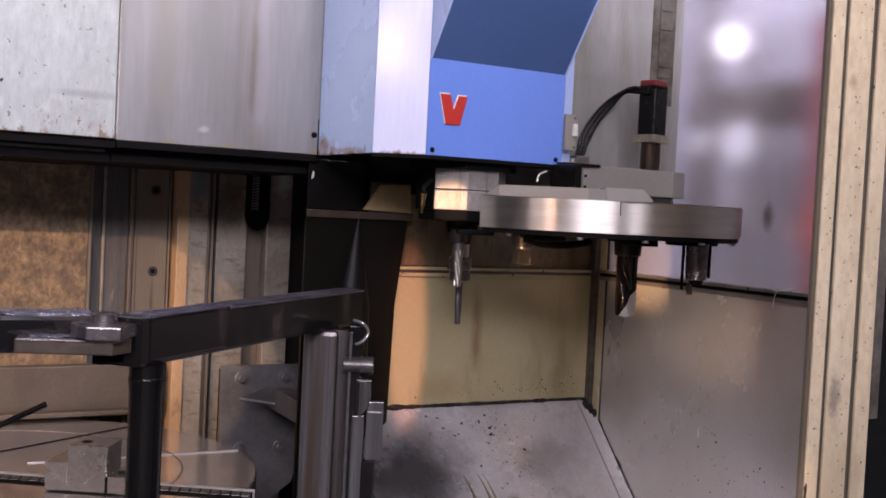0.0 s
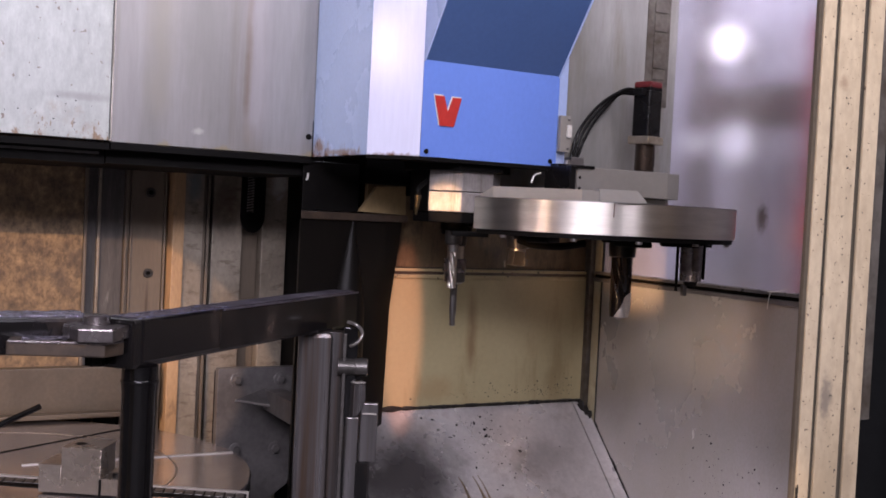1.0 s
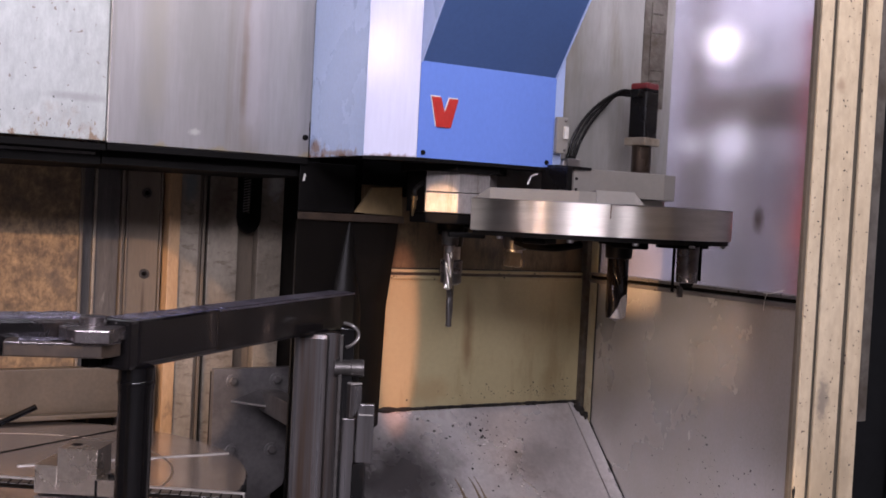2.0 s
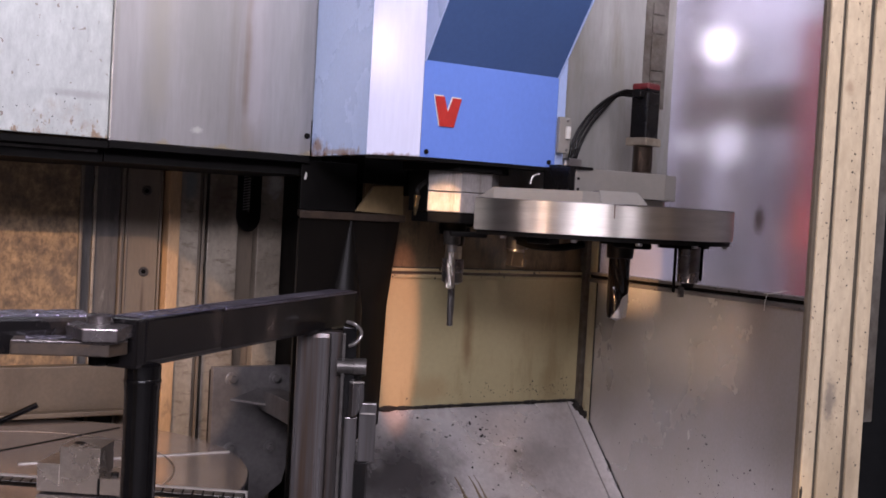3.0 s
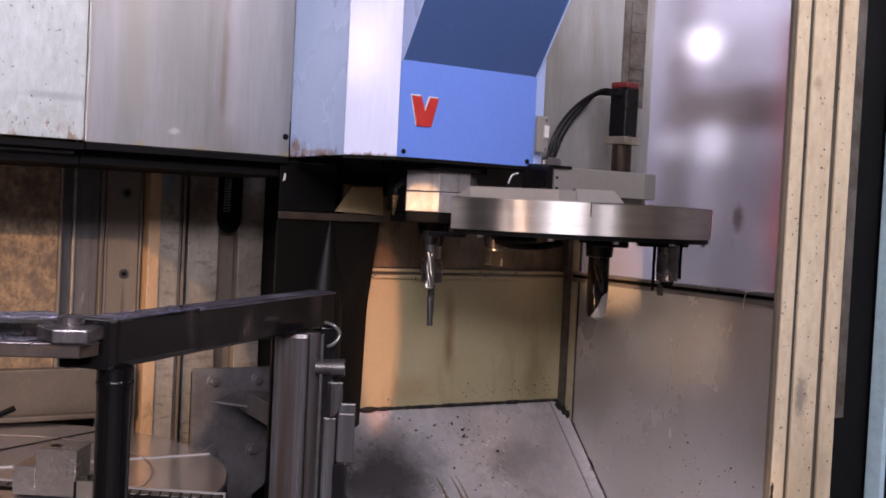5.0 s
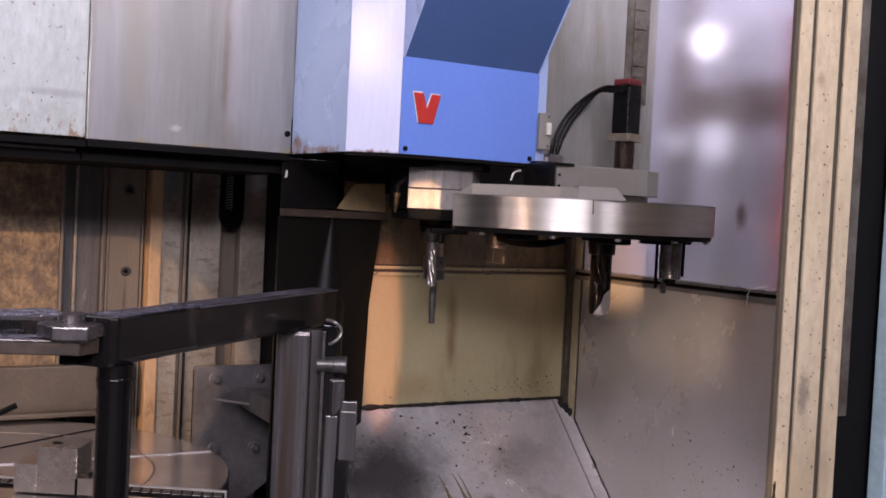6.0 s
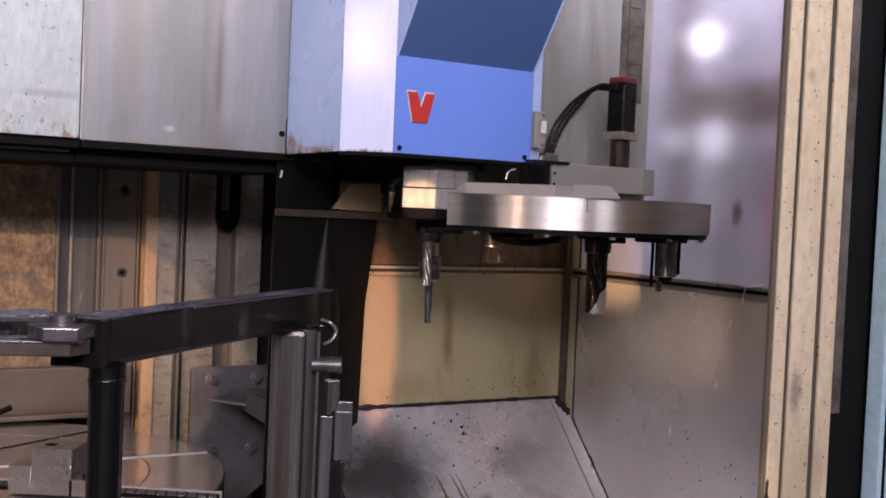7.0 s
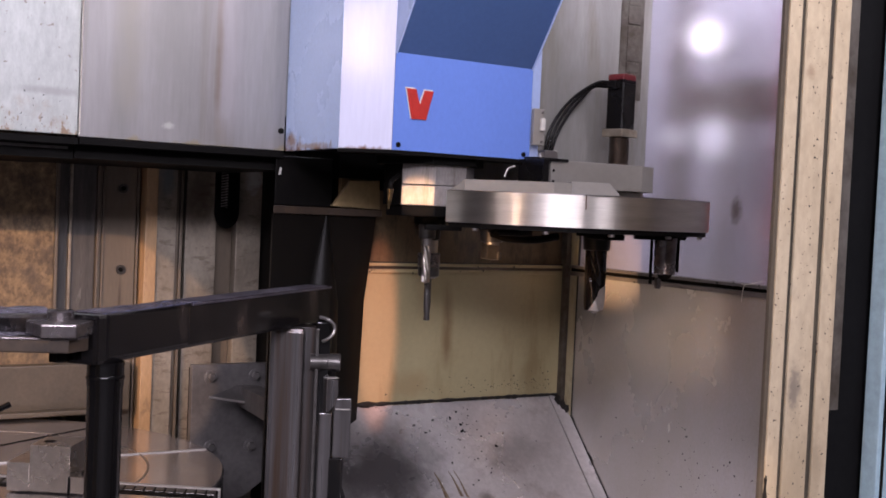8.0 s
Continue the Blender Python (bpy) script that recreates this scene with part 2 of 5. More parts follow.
SHEEN = surface("sheen_steel", (0.26, 0.235, 0.285), (0.10, 0.09, 0.11), 0.8, 0.38, 6, stain=(0.02, 0.017, 0.018), stain_amount=(0.56, 0.74), stain_scale=9, grain=50, bump=0.1)
GROUND = surface("ground_steel", (0.62, 0.58, 0.54), (0.52, 0.48, 0.45), 0.5, 0.34, 20)
DARKRED = surface("dark_red_plastic", (0.15, 0.018, 0.02), (0.11, 0.014, 0.015), 0.0, 0.4)
POST = surface("streaked_post_steel", (0.17, 0.162, 0.165), (0.05, 0.043, 0.04), 0.7, 0.30, 6, (4, 4, 0.10), span=(0.38, 0.64), stain=(0.085, 0.048, 0.028), stain_amount=(0.50, 0.66), stain_stretch=(6, 6, 0.15), grain=90, fine=0.06, bump=0.05)
BRASS = surface("brass", (0.14, 0.10, 0.05), (0.09, 0.065, 0.03), 0.8, 0.4)
RAMSTEEL = surface("worn_ram_steel", (0.34, 0.315, 0.30), (0.20, 0.185, 0.175), 0.35, 0.42, 12, (1.5, 1.5, 0.7), stain=(0.09, 0.07, 0.055), stain_amount=(0.56, 0.72), stain_stretch=(4, 4, 0.4), stain_scale=7, grain=90)
BED = surface("tan_bed_paint", (0.098, 0.078, 0.055), (0.066, 0.054, 0.039), 0.05, 0.45, 4, stain=(0.05, 0.036, 0.024), stain_amount=(0.55, 0.75), stain_stretch=(2, 2, 0.5), grain=90)
WHITE = surface("off_white_plastic", (0.62, 0.60, 0.55), (0.55, 0.53, 0.48), 0.0, 0.4)
LILAC = surface("pale_partition_paint", (0.66, 0.66, 0.76), (0.60, 0.60, 0.70), 0.0, 0.5)
CABINET = surface("dull_red_paint", (0.34, 0.06, 0.07), (0.29, 0.05, 0.06), 0.0, 0.6)
TAR = surface("dried_sealant", (0.006, 0.005, 0.004), (0.010, 0.008, 0.006), 0.0, 0.5, 30)
SCALE = surface("rust_scale", (0.15, 0.07, 0.03), (0.08, 0.04, 0.02), 0.0, 0.7, 30)
GAP_BLACK = surface("gap_black", (0.006, 0.006, 0.0062), (0.004, 0.004, 0.0042), 0.0, 0.7, gloss=0.06)
CORNER = surface("pale_corner_paint", (0.46, 0.41, 0.27), (0.38, 0.33, 0.20), 0.0, 0.42, 6, (1, 1, 0.4), stain=(0.16, 0.12, 0.07), stain_amount=(0.6, 0.75), stain_scale=9)
DOOR_PALE = surface("pale_door_paint", (0.30, 0.42, 0.47), (0.26, 0.37, 0.42), 0.0, 0.3, 5, stain=(0.30, 0.28, 0.25), stain_amount=(0.66, 0.76), stain_scale=9)
PLATE = surface("bracket_steel", (0.205, 0.192, 0.188), (0.13, 0.122, 0.12), 0.3, 0.4, 8, stain=(0.055, 0.05, 0.05), stain_amount=(0.56, 0.75), stain_scale=7)
SMEAR = surface("brown_oil_smear", (0.17, 0.125, 0.075), (0.10, 0.07, 0.04), 0.0, 0.4, 40)
BROWN = surface("brown_machine_paint", (0.10, 0.065, 0.045), (0.07, 0.045, 0.032), 0.0, 0.6)


def with_rust(m, z0, z1, colour, amount=(0.46, 0.60), scale=16, run=(1, 1, 0.5)):
    """Adds flaking rust along the foot of a sheet, between two heights."""
    t = m.node_tree
    b = t.nodes["Principled BSDF"]
    base = b.inputs["Base Color"].links[0].from_socket
    co = t.nodes.new("ShaderNodeTexCoord")
    sep = t.nodes.new("ShaderNodeSeparateXYZ")
    t.links.new(co.outputs["Object"], sep.inputs[0])
    r = t.nodes.new("ShaderNodeMapRange")
    r.inputs["From Min"].default_value, r.inputs["From Max"].default_value = z0, z1
    r.inputs["To Min"].default_value, r.inputs["To Max"].default_value = 0.16, -0.12
    t.links.new(sep.outputs[2], r.inputs[0])
    add = t.nodes.new("ShaderNodeMath")
    t.links.new(noise_of(t, scale, 8, 0.7, run, 21), add.inputs[0])
    t.links.new(r.outputs[0], add.inputs[1])
    mask = ramp(t, add.outputs[0], [(amount[0] + 0.1, (0, 0, 0)), (amount[1] + 0.1, (1, 1, 1))])
    t.links.new(mixed(t, mask, base, colour), b.inputs["Base Color"])
    return m


def with_streak(m, x0, width, z0, z1, colour, wobble=0.012):
    """Adds one uneven run of the given colour down a sheet at the given x, between two heights."""
    t = m.node_tree
    b = t.nodes["Principled BSDF"]
    base = b.inputs["Base Color"].links[0].from_socket
    co = t.nodes.new("ShaderNodeTexCoord")
    sep = t.nodes.new("ShaderNodeSeparateXYZ")
    t.links.new(co.outputs["Object"], sep.inputs[0])

    def calc(op, a, c):
        n = t.nodes.new("ShaderNodeMath")
        n.operation = op
        for sock, v in ((n.inputs[0], a), (n.inputs[1], c)):
            if isinstance(v, (int, float)):
                sock.default_value = v
            else:
                t.links.new(v, sock)
        return n.outputs[0]

    def fade(v):
        return calc("MINIMUM", calc("MAXIMUM", calc("DIVIDE", v, 0.1), 0.0), 1.0)

    sway = calc("MULTIPLY", calc("SUBTRACT", noise_of(t, 5, 4, 0.6, (0.01, 0.01, 1), x0 * 9), 0.5), wobble * 2)
    off = calc("ABSOLUTE", calc("ADD", calc("SUBTRACT", sep.outputs[0], x0), sway), 0)
    near = calc("SUBTRACT", 1.0, calc("DIVIDE", off, width))
    patchy = calc("MULTIPLY", near, calc("ADD", noise_of(t, 25, 5, 0.6, (1, 1, 0.3), x0), 0.35))
    span = calc("MULTIPLY", fade(calc("SUBTRACT", sep.outputs[2], z0)), fade(calc("SUBTRACT", z1, sep.outputs[2])))
    mask = ramp(t, calc("MULTIPLY", patchy, span), [(0.05, (0, 0, 0)), (0.75, (0.85, 0.85, 0.85))])
    t.links.new(mixed(t, mask, base, colour), b.inputs["Base Color"])
    return m


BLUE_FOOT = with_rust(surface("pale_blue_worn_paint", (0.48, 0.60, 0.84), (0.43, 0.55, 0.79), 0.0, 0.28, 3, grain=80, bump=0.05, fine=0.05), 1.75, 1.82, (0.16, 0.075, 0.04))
# chamfer: the side's paint made whiter, reflected light put into the colour
CHAMFER_LIT_FOOT = with_rust(surface("lit_chamfer_paint", (0.62, 0.63, 0.77), (0.56, 0.575, 0.72), 0.0, 0.17, 3, V3, grain=80, bump=0.04, fine=0.04, stain=(0.50, 0.42, 0.38), stain_amount=(0.6, 0.8), stain_stretch=(5, 5, 0.2)), 1.75, 1.775, (0.16, 0.075, 0.04))
with_rust(COVER_PALE, 1.75, 1.88, (0.24, 0.17, 0.11), (0.56, 0.63), 45)
with_rust(COVER, 1.752, 1.78, (0.26, 0.22, 0.15), (0.5, 0.62), 12)
def with_blot(m, axes, centre, radii, colour, scale=30, strength=0.8):
    """Adds one soft patch of colour, for smudges and painted shade, round a point of a flat face; axes names its two
    coordinates.
    """
    t = m.node_tree
    b = t.nodes["Principled BSDF"]
    base = b.inputs["Base Color"].links[0].from_socket
    co = t.nodes.new("ShaderNodeTexCoord")
    mp = t.nodes.new("ShaderNodeMapping")
    mp.vector_type = "TEXTURE"
    loc, size = [0.0, 0.0, 0.0], [1000.0, 1000.0, 1000.0]
    for k, c, r in zip(axes, centre, radii):
        loc[k], size[k] = c, r
    mp.inputs["Location"].default_value, mp.inputs["Scale"].default_value = loc, size
    t.links.new(co.outputs["Object"], mp.inputs[0])
    n = t.nodes.new("ShaderNodeVectorMath")
    n.operation = "LENGTH"
    t.links.new(mp.outputs[0], n.inputs[0])
    wob = t.nodes.new("ShaderNodeMath")
    wob.operation = "MULTIPLY_ADD"
    t.links.new(noise_of(t, scale, 6, 0.7, (1, 1, 1), centre[0] * 5), wob.inputs[0])
    wob.inputs[1].default_value = -1.6
    shift = t.nodes.new("ShaderNodeMath")
    shift.inputs[1].default_value = 0.6
    t.links.new(n.outputs["Value"], shift.inputs[0])
    t.links.new(shift.outputs[0], wob.inputs[2])
    mask = ramp(t, wob.outputs[0], [(0.0, (strength,) * 3), (1.0, (0, 0, 0))])
    mask.node.color_ramp.interpolation = "EASE"
    t.links.new(mixed(t, mask, base, colour), b.inputs["Base Color"])
    return m


with_blot(CREAM, (0, 2), (1.5155, 1.315), (0.018, 0.05), (0.13, 0.11, 0.09), 60)
with_blot(CREAM, (0, 2), (1.575, 2.03), (0.012, 0.03), (0.16, 0.11, 0.07), 70, 0.6)
with_blot(CREAM, (0, 2), (1.515, 1.86), (0.012, 0.015), (0.20, 0.13, 0.08), 90, 0.6)
with_blot(CREAM, (0, 2), (1.58, 1.18), (0.016, 0.06), (0.20, 0.16, 0.11), 60, 0.5)
with_blot(COVER_PALE, (0, 2), (0.62, 2.22), (0.14, 0.02), (0.16, 0.15, 0.14), 14, 0.9)
# soft shadow on the left of the slope, painted into the sheet's colour
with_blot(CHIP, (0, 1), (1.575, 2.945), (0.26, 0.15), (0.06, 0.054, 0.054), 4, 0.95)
with_blot(CHIP, (0, 1), (2.10, 2.96), (0.14, 0.05), (0.20, 0.18, 0.17), 9, 0.45)
with_blot(CHIP, (0, 1), (1.93, 2.85), (0.03, 0.03), (0.14, 0.12, 0.11), 25, 0.7)
# grime low on the jamb, its brown also darkens the foot for weaker light
with_blot(CREAM, (0, 2), (1.528, 1.15), (0.13, 0.11), (0.27, 0.21, 0.13), 26, 0.55)
with_blot(GALV_WALL, (1, 2), (2.96, 1.0), (0.16, 0.14), (0.20, 0.165, 0.125), 6, 0.4)
with_blot(OLIVE, (0, 2), (1.78, 1.02), (0.10, 0.05), (0.24, 0.155, 0.07), 14, 0.5)
with_blot(OLIVE, (0, 2), (2.26, 1.06), (0.05, 0.12), (0.20, 0.15, 0.07), 14, 0.6)
with_streak(COVER, 1.125, 0.016, 1.80, 2.8, (0.17, 0.12, 0.08))
with_streak(COVER, 1.135, 0.03, 1.75, 1.86, (0.24, 0.17, 0.09))
with_streak(COVER, 1.155, 0.05, 1.75, 2.8, (0.36, 0.34, 0.35), 0.02)
with_streak(COVER, 0.86, 0.06, 1.78, 2.8, (0.25, 0.235, 0.21), 0.03)
with_streak(RUSTY, 1.86, 0.05, 1.42, 1.7, (0.035, 0.02, 0.012), 0.02)
with_streak(RUSTY, 2.05, 0.035, 1.42, 1.7, (0.04, 0.022, 0.012), 0.02)
with_blot(BLUE_FOOT, (1, 2), (3.035, 1.782), (0.045, 0.028), (0.22, 0.13, 0.085), 45, 0.95)
with_blot(BLUE_FOOT, (1, 2), (2.90, 1.762), (0.12, 0.010), (0.30, 0.22, 0.17), 60, 0.8)
with_blot(COVER_PALE, (0, 2), (0.66, 1.87), (0.09, 0.014), (0.27, 0.27, 0.26), 12, 0.7)
with_blot(COVER, (0, 2), (0.98, 1.80), (0.02, 0.012), (0.55, 0.53, 0.50), 60, 0.6)
with_blot(COVER, (0, 2), (1.0, 2.05), (0.12, 0.25), (0.20, 0.195, 0.185), 5, 0.5)
with_streak(WAY_BROWN, 1.002, 0.007, 1.05, 1.345, (0.045, 0.032, 0.022), 0.004)
with_blot(WAY_PALE, (0, 2), (1.465, 1.68), (0.035, 0.07), (0.46, 0.44, 0.41), 55, 0.8)
with_blot(WAY_PALE, (0, 2), (1.27, 1.63), (0.06, 0.11), (0.10, 0.068, 0.045), 25, 0.75)
with_blot(WAY_PALE, (0, 2), (1.14, 1.66), (0.035, 0.08), (0.10, 0.135, 0.16), 16, 0.7)
with_streak(OLIVE, 1.905, 0.03, 1.05, 1.39, (0.16, 0.10, 0.045), 0.02)


def window_material():
    m, t, b = nodes_of("hazed_window_sheet")
    tint = ramp(t, noise_of(t, 4, 5, 0.6, (1, 1, 0.6), 2), [(0.35, (0.80, 0.76, 0.78)), (0.65, (0.90, 0.88, 0.93))])
    t.links.new(tint, b.inputs["Base Color"])
    b.inputs["Transmission Weight"].default_value = 0.9
    b.inputs["IOR"].default_value = 1.25
    big = noise_of(t, 3, 6, 0.6)
    r = t.nodes.new("ShaderNodeMapRange")
    r.inputs["To Min"].default_value, r.inputs["To Max"].default_value = 0.15, 0.22
    t.links.new(big, r.inputs[0])
    t.links.new(r.outputs[0], b.inputs["Roughness"])
    mark = ramp(t, noise_of(t, 150, 3, 0.55, (1, 1, 1), 4), [(0.60, (1, 1, 1)), (0.68, (0, 0, 0))])
    cloud = ramp(t, noise_of(t, 2.6, 5, 0.6, (1, 1, 1), 9), [(0.45, (1, 1, 1)), (0.62, (0, 0, 0))])
    add = t.nodes.new("ShaderNodeMath")
    add.operation = "MAXIMUM"
    t.links.new(mark, add.inputs[0])
    t.links.new(cloud, add.inputs[1])
    rr = t.nodes.new("ShaderNodeMapRange")
    rr.inputs["To Min"].default_value, rr.inputs["To Max"].default_value = 0.72, 0.93
    t.links.new(add.outputs[0], rr.inputs[0])
    t.links.new(rr.outputs[0], b.inputs["Transmission Weight"])
    return m


HAZE = with_blot(window_material(), (1, 2), (2.317, 1.632), (0.026, 0.045), (0.22, 0.17, 0.12), 110, 0.75)


def glow(name, color, strength):
    m, t, b = nodes_of(name)
    b.inputs["Base Color"].default_value = (0.8, 0.8, 0.8, 1)
    b.inputs["Emission Color"].default_value = (*color, 1)
    b.inputs["Emission Strength"].default_value = strength
    return m


LAMP_GLOW = glow("lamp_glass", (0.93, 0.92, 1.0), 4)
LAMP_DIM = glow("dim_lamp_glass", (0.84, 0.87, 1.0), 0.42)


# ---- mesh tools ----
def part(name, bm, material, parent=None, label=""):
    me = bpy.data.meshes.new(name)
    bmesh.ops.recalc_face_normals(bm, faces=bm.faces)
    bm.to_mesh(me)
    bm.free()
    me.materials.append(material)
    ob = new(name, me)
    if parent:
        ob.parent = parent
    if label:
        ob["label"] = label
    return ob


def thing(name, label, category, group="", kind=""):
    return tagged(new(name), label, category, group, kind)


def smooth(ob, angle=35):
    me = ob.data
    me.polygons.foreach_set("use_smooth", [True] * len(me.polygons))
    me.set_sharp_from_angle(angle=radians(angle))
    return ob


def slab(x0, x1, y0, y1, z0, z1, bevel=0.0, seg=2, bm=None):
    own = bmesh.new()
    bmesh.ops.create_cube(own, size=1, matrix=Matrix.LocRotScale(((x0 + x1) / 2, (y0 + y1) / 2, (z0 + z1) / 2), None, (abs(x1 - x0), abs(y1 - y0), abs(z1 - z0))))
    if bevel:
        bmesh.ops.bevel(own, geom=own.edges[:], offset=bevel, segments=seg, affect="EDGES", profile=0.6)
    return joined(bm, own)


def joined(bm, own):
    if bm is None:
        return own
    me = bpy.data.meshes.new("tmp")
    own.to_mesh(me)
    bm.from_mesh(me)
    own.free()
    bpy.data.meshes.remove(me)
    return bm


def prism(outline, z0, z1, bevel=0.0, bm=None, m=None):
    """An upright prism over a plan outline."""
    own = bmesh.new()
    low = [own.verts.new((x, y, z0)) for x, y in outline]
    high = [own.verts.new((x, y, z1)) for x, y in outline]
    n = len(outline)
    own.faces.new(low[::-1])
    own.faces.new(high)
    for i in range(n):
        own.faces.new((low[i], low[(i + 1) % n], high[(i + 1) % n], high[i]))
    if bevel:
        bmesh.ops.bevel(own, geom=own.edges[:], offset=bevel, segments=2, affect="EDGES", profile=0.6)
    if m:
        bmesh.ops.transform(own, matrix=m, verts=own.verts)
    return joined(bm, own)


def lathe(profile, n=32, m=None, bm=None):
    """A turned solid: (radius, height) rings from the bottom up."""
    own = bmesh.new()
    rings = []
    for r, h in profile:
        if r <= 1e-6:
            rings.append([own.verts.new((0, 0, h))])
        else:
            rings.append([own.verts.new((r * math.cos(2 * math.pi * i / n), r * math.sin(2 * math.pi * i / n), h)) for i in range(n)])
    for a, b in zip(rings, rings[1:]):
        for i in range(n):
            j = (i + 1) % n
            if len(a) == 1 and len(b) > 1:
                own.faces.new((a[0], b[j], b[i]))
            elif len(b) == 1 and len(a) > 1:
                own.faces.new((a[i], a[j], b[0]))
            elif len(a) > 1:
                own.faces.new((a[i], a[j], b[j], b[i]))
    for ring in (rings[0], rings[-1]):
        if len(ring) > 1:
            own.faces.new(ring)
    if m:
        bmesh.ops.transform(own, matrix=m, verts=own.verts)
    return joined(bm, own)


def pipe(points, radius, n=10, bm=None):
    """A round tube along a run of points."""
    own = bmesh.new()
    pts = [Vector(p) for p in points]
    rings, side = [], None
    for i, p in enumerate(pts):
        d = (pts[min(i + 1, len(pts) - 1)] - pts[max(i - 1, 0)]).normalized()
        if side is None:
            side = d.orthogonal().normalized()
        side = (side - d * side.dot(d)).normalized()
        up = d.cross(side)
        rings.append([own.verts.new(p + radius * (math.cos(2 * math.pi * k / n) * side + math.sin(2 * math.pi * k / n) * up)) for k in range(n)])
    for a, b in zip(rings, rings[1:]):
        for k in range(n):
            own.faces.new((a[k], a[(k + 1) % n], b[(k + 1) % n], b[k]))
    own.faces.new(rings[0])
    own.faces.new(rings[-1])
    return joined(bm, own)


def curve_points(knots, steps=8):
    pts = [Vector(p) for p in knots]
    ext = [pts[0] * 2 - pts[1], *pts, pts[-1] * 2 - pts[-2]]
    out = []
    for a, b, c, d in zip(ext, ext[1:], ext[2:], ext[3:]):
        for s in range(steps):
            u = s / steps
            out.append(0.5 * (2 * b + (c - a) * u + (2 * a - 5 * b + 4 * c - d) * u * u + (3 * b - a - 3 * c + d) * u ** 3))
    return out + [pts[-1]]


UPY = Matrix.Rotation(radians(90), 4, "X")     # local z turned to point at -y, out of a wall that faces the aisle

# ---- the hall and the enclosure ----
def setting(name, bm, material, label, category):
    return tagged(part(name, bm, material), label, category, kind="structure")


setting("floor", slab(-7, 8, -7, 8, -0.1, 0.0), CONCRETE, "worn grey concrete workshop floor", "floor")
setting("ceiling", slab(-7, 8, -7, 8, 6.0, 6.2), HALL, "plain grey workshop ceiling", "ceiling")
# south wall in four pieces, round the opening added for the fill lamp
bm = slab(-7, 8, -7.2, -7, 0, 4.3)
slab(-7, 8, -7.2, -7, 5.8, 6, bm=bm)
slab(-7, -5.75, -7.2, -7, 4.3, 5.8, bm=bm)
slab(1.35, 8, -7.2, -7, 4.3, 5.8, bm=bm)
setting("wall_south", bm, HALL, "plain grey painted workshop wall with an opening added for the fill lamp", "wall")
setting("wall_north", slab(-7, 8, 8, 8.2, 0, 6), HALL, "plain grey painted workshop wall", "wall")
setting("wall_west", slab(-7.2, -7, -7, 8, 0, 6), HALL, "plain grey painted workshop wall", "wall")
setting("wall_east", slab(8, 8.2, -7, 8, 0, 6), HALL, "plain grey painted workshop wall", "wall")

WX, WY = 2.392, 3.10          # the enclosure's side wall and back wall
RAIL0, RAIL1 = 1.388, 1.420
# back of the enclosure: olive panel, rail, rust-stained panel above
setting("panel_back_lower", slab(1.50, WX - 0.021, WY, WY + 0.03, 0.3, RAIL0), OLIVE, "olive painted steel panel, streaked with oil", "wall panel")
setting("panel_back_upper", slab(1.50, WX - 0.021, WY + 0.01, WY + 0.03, RAIL1, 2.9), RUSTY, "rust-stained brown steel panel", "wall panel")
bm = slab(1.50, WX - 0.03, WY - 0.012, WY + 0.03, RAIL0, RAIL0 + 0.012, 0.002)
slab(1.50, WX - 0.03, WY - 0.004, WY + 0.03, RAIL0 + 0.012, RAIL0 + 0.022, 0, bm=bm)
slab(1.50, WX - 0.03, WY - 0.012, WY + 0.03, RAIL0 + 0.022, RAIL1, 0.002, bm=bm)
back_rail = setting("trim_back_rail", bm, OLIVE, "grooved painted rail along the back panel", "rail")
part("groove", slab(1.50, WX - 0.031, WY - 0.0065, WY - 0.0045, RAIL0 + 0.0122, RAIL0 + 0.0218), LEDGE, back_rail, "dark strip laid in the groove")
part("grime_line", slab(1.50, WX - 0.031, WY - 0.0105, WY - 0.004, RAIL1 + 0.0005, RAIL1 + 0.004), TAR, back_rail, "black grime along the top of the rail")
# side of the enclosure
setting("panel_side_lower", slab(WX, WX + 0.03, 0.9, WY, 0.3, RAIL0), GALV_WALL, "grey steel side panel spattered with chips", "wall panel")
bm = slab(WX - 0.016, WX + 0.03, 0.9, WY - 0.03, RAIL0, RAIL0 + 0.014, 0.002)
slab(WX - 0.004, WX + 0.03, 0.9, WY - 0.03, RAIL0 + 0.014, RAIL0 + 0.026, bm=bm)
slab(WX - 0.016, WX + 0.03, 0.9, WY - 0.03, RAIL0 + 0.026, RAIL1 + 0.004, 0.002, bm=bm)
side_rail = setting("trim_side_rail", bm, GREYCAST, "dirty grey rail under the side window", "rail")
part("groove", slab(WX - 0.0065, WX - 0.0045, 0.9, WY - 0.031, RAIL0 + 0.0145, RAIL0 + 0.0255), NEAR_BLACK, side_rail, "dark strip laid in the groove")
w1 = setting("window_1", slab(WX + 0.006, WX + 0.010, 0.9, WY, RAIL1, 2.9), HAZE, "hazy scratched side window sheet with lamps behind it", "window")
w1.visible_shadow = False
# corner post
setting("trim_corner_post", slab(WX - 0.0215, WX + 0.002, WY - 0.022, WY + 0.03, 0.6, 2.9, 0.003), STAINED, "dark corner post", "post")
strip_ = setting("trim_corner_strip", slab(WX - 0.005, WX + 0.004, WY - 0.062, WY - 0.024, 0.6, 2.9, 0.002), CORNER, "pale painted corner strip", "post")
part("gap", slab(WX - 0.0035, WX + 0.004, WY - 0.066, WY - 0.0625, 0.6, 2.9), TAR, strip_, "dark gap along the strip")
# chip slope
SLOPE = 1.064
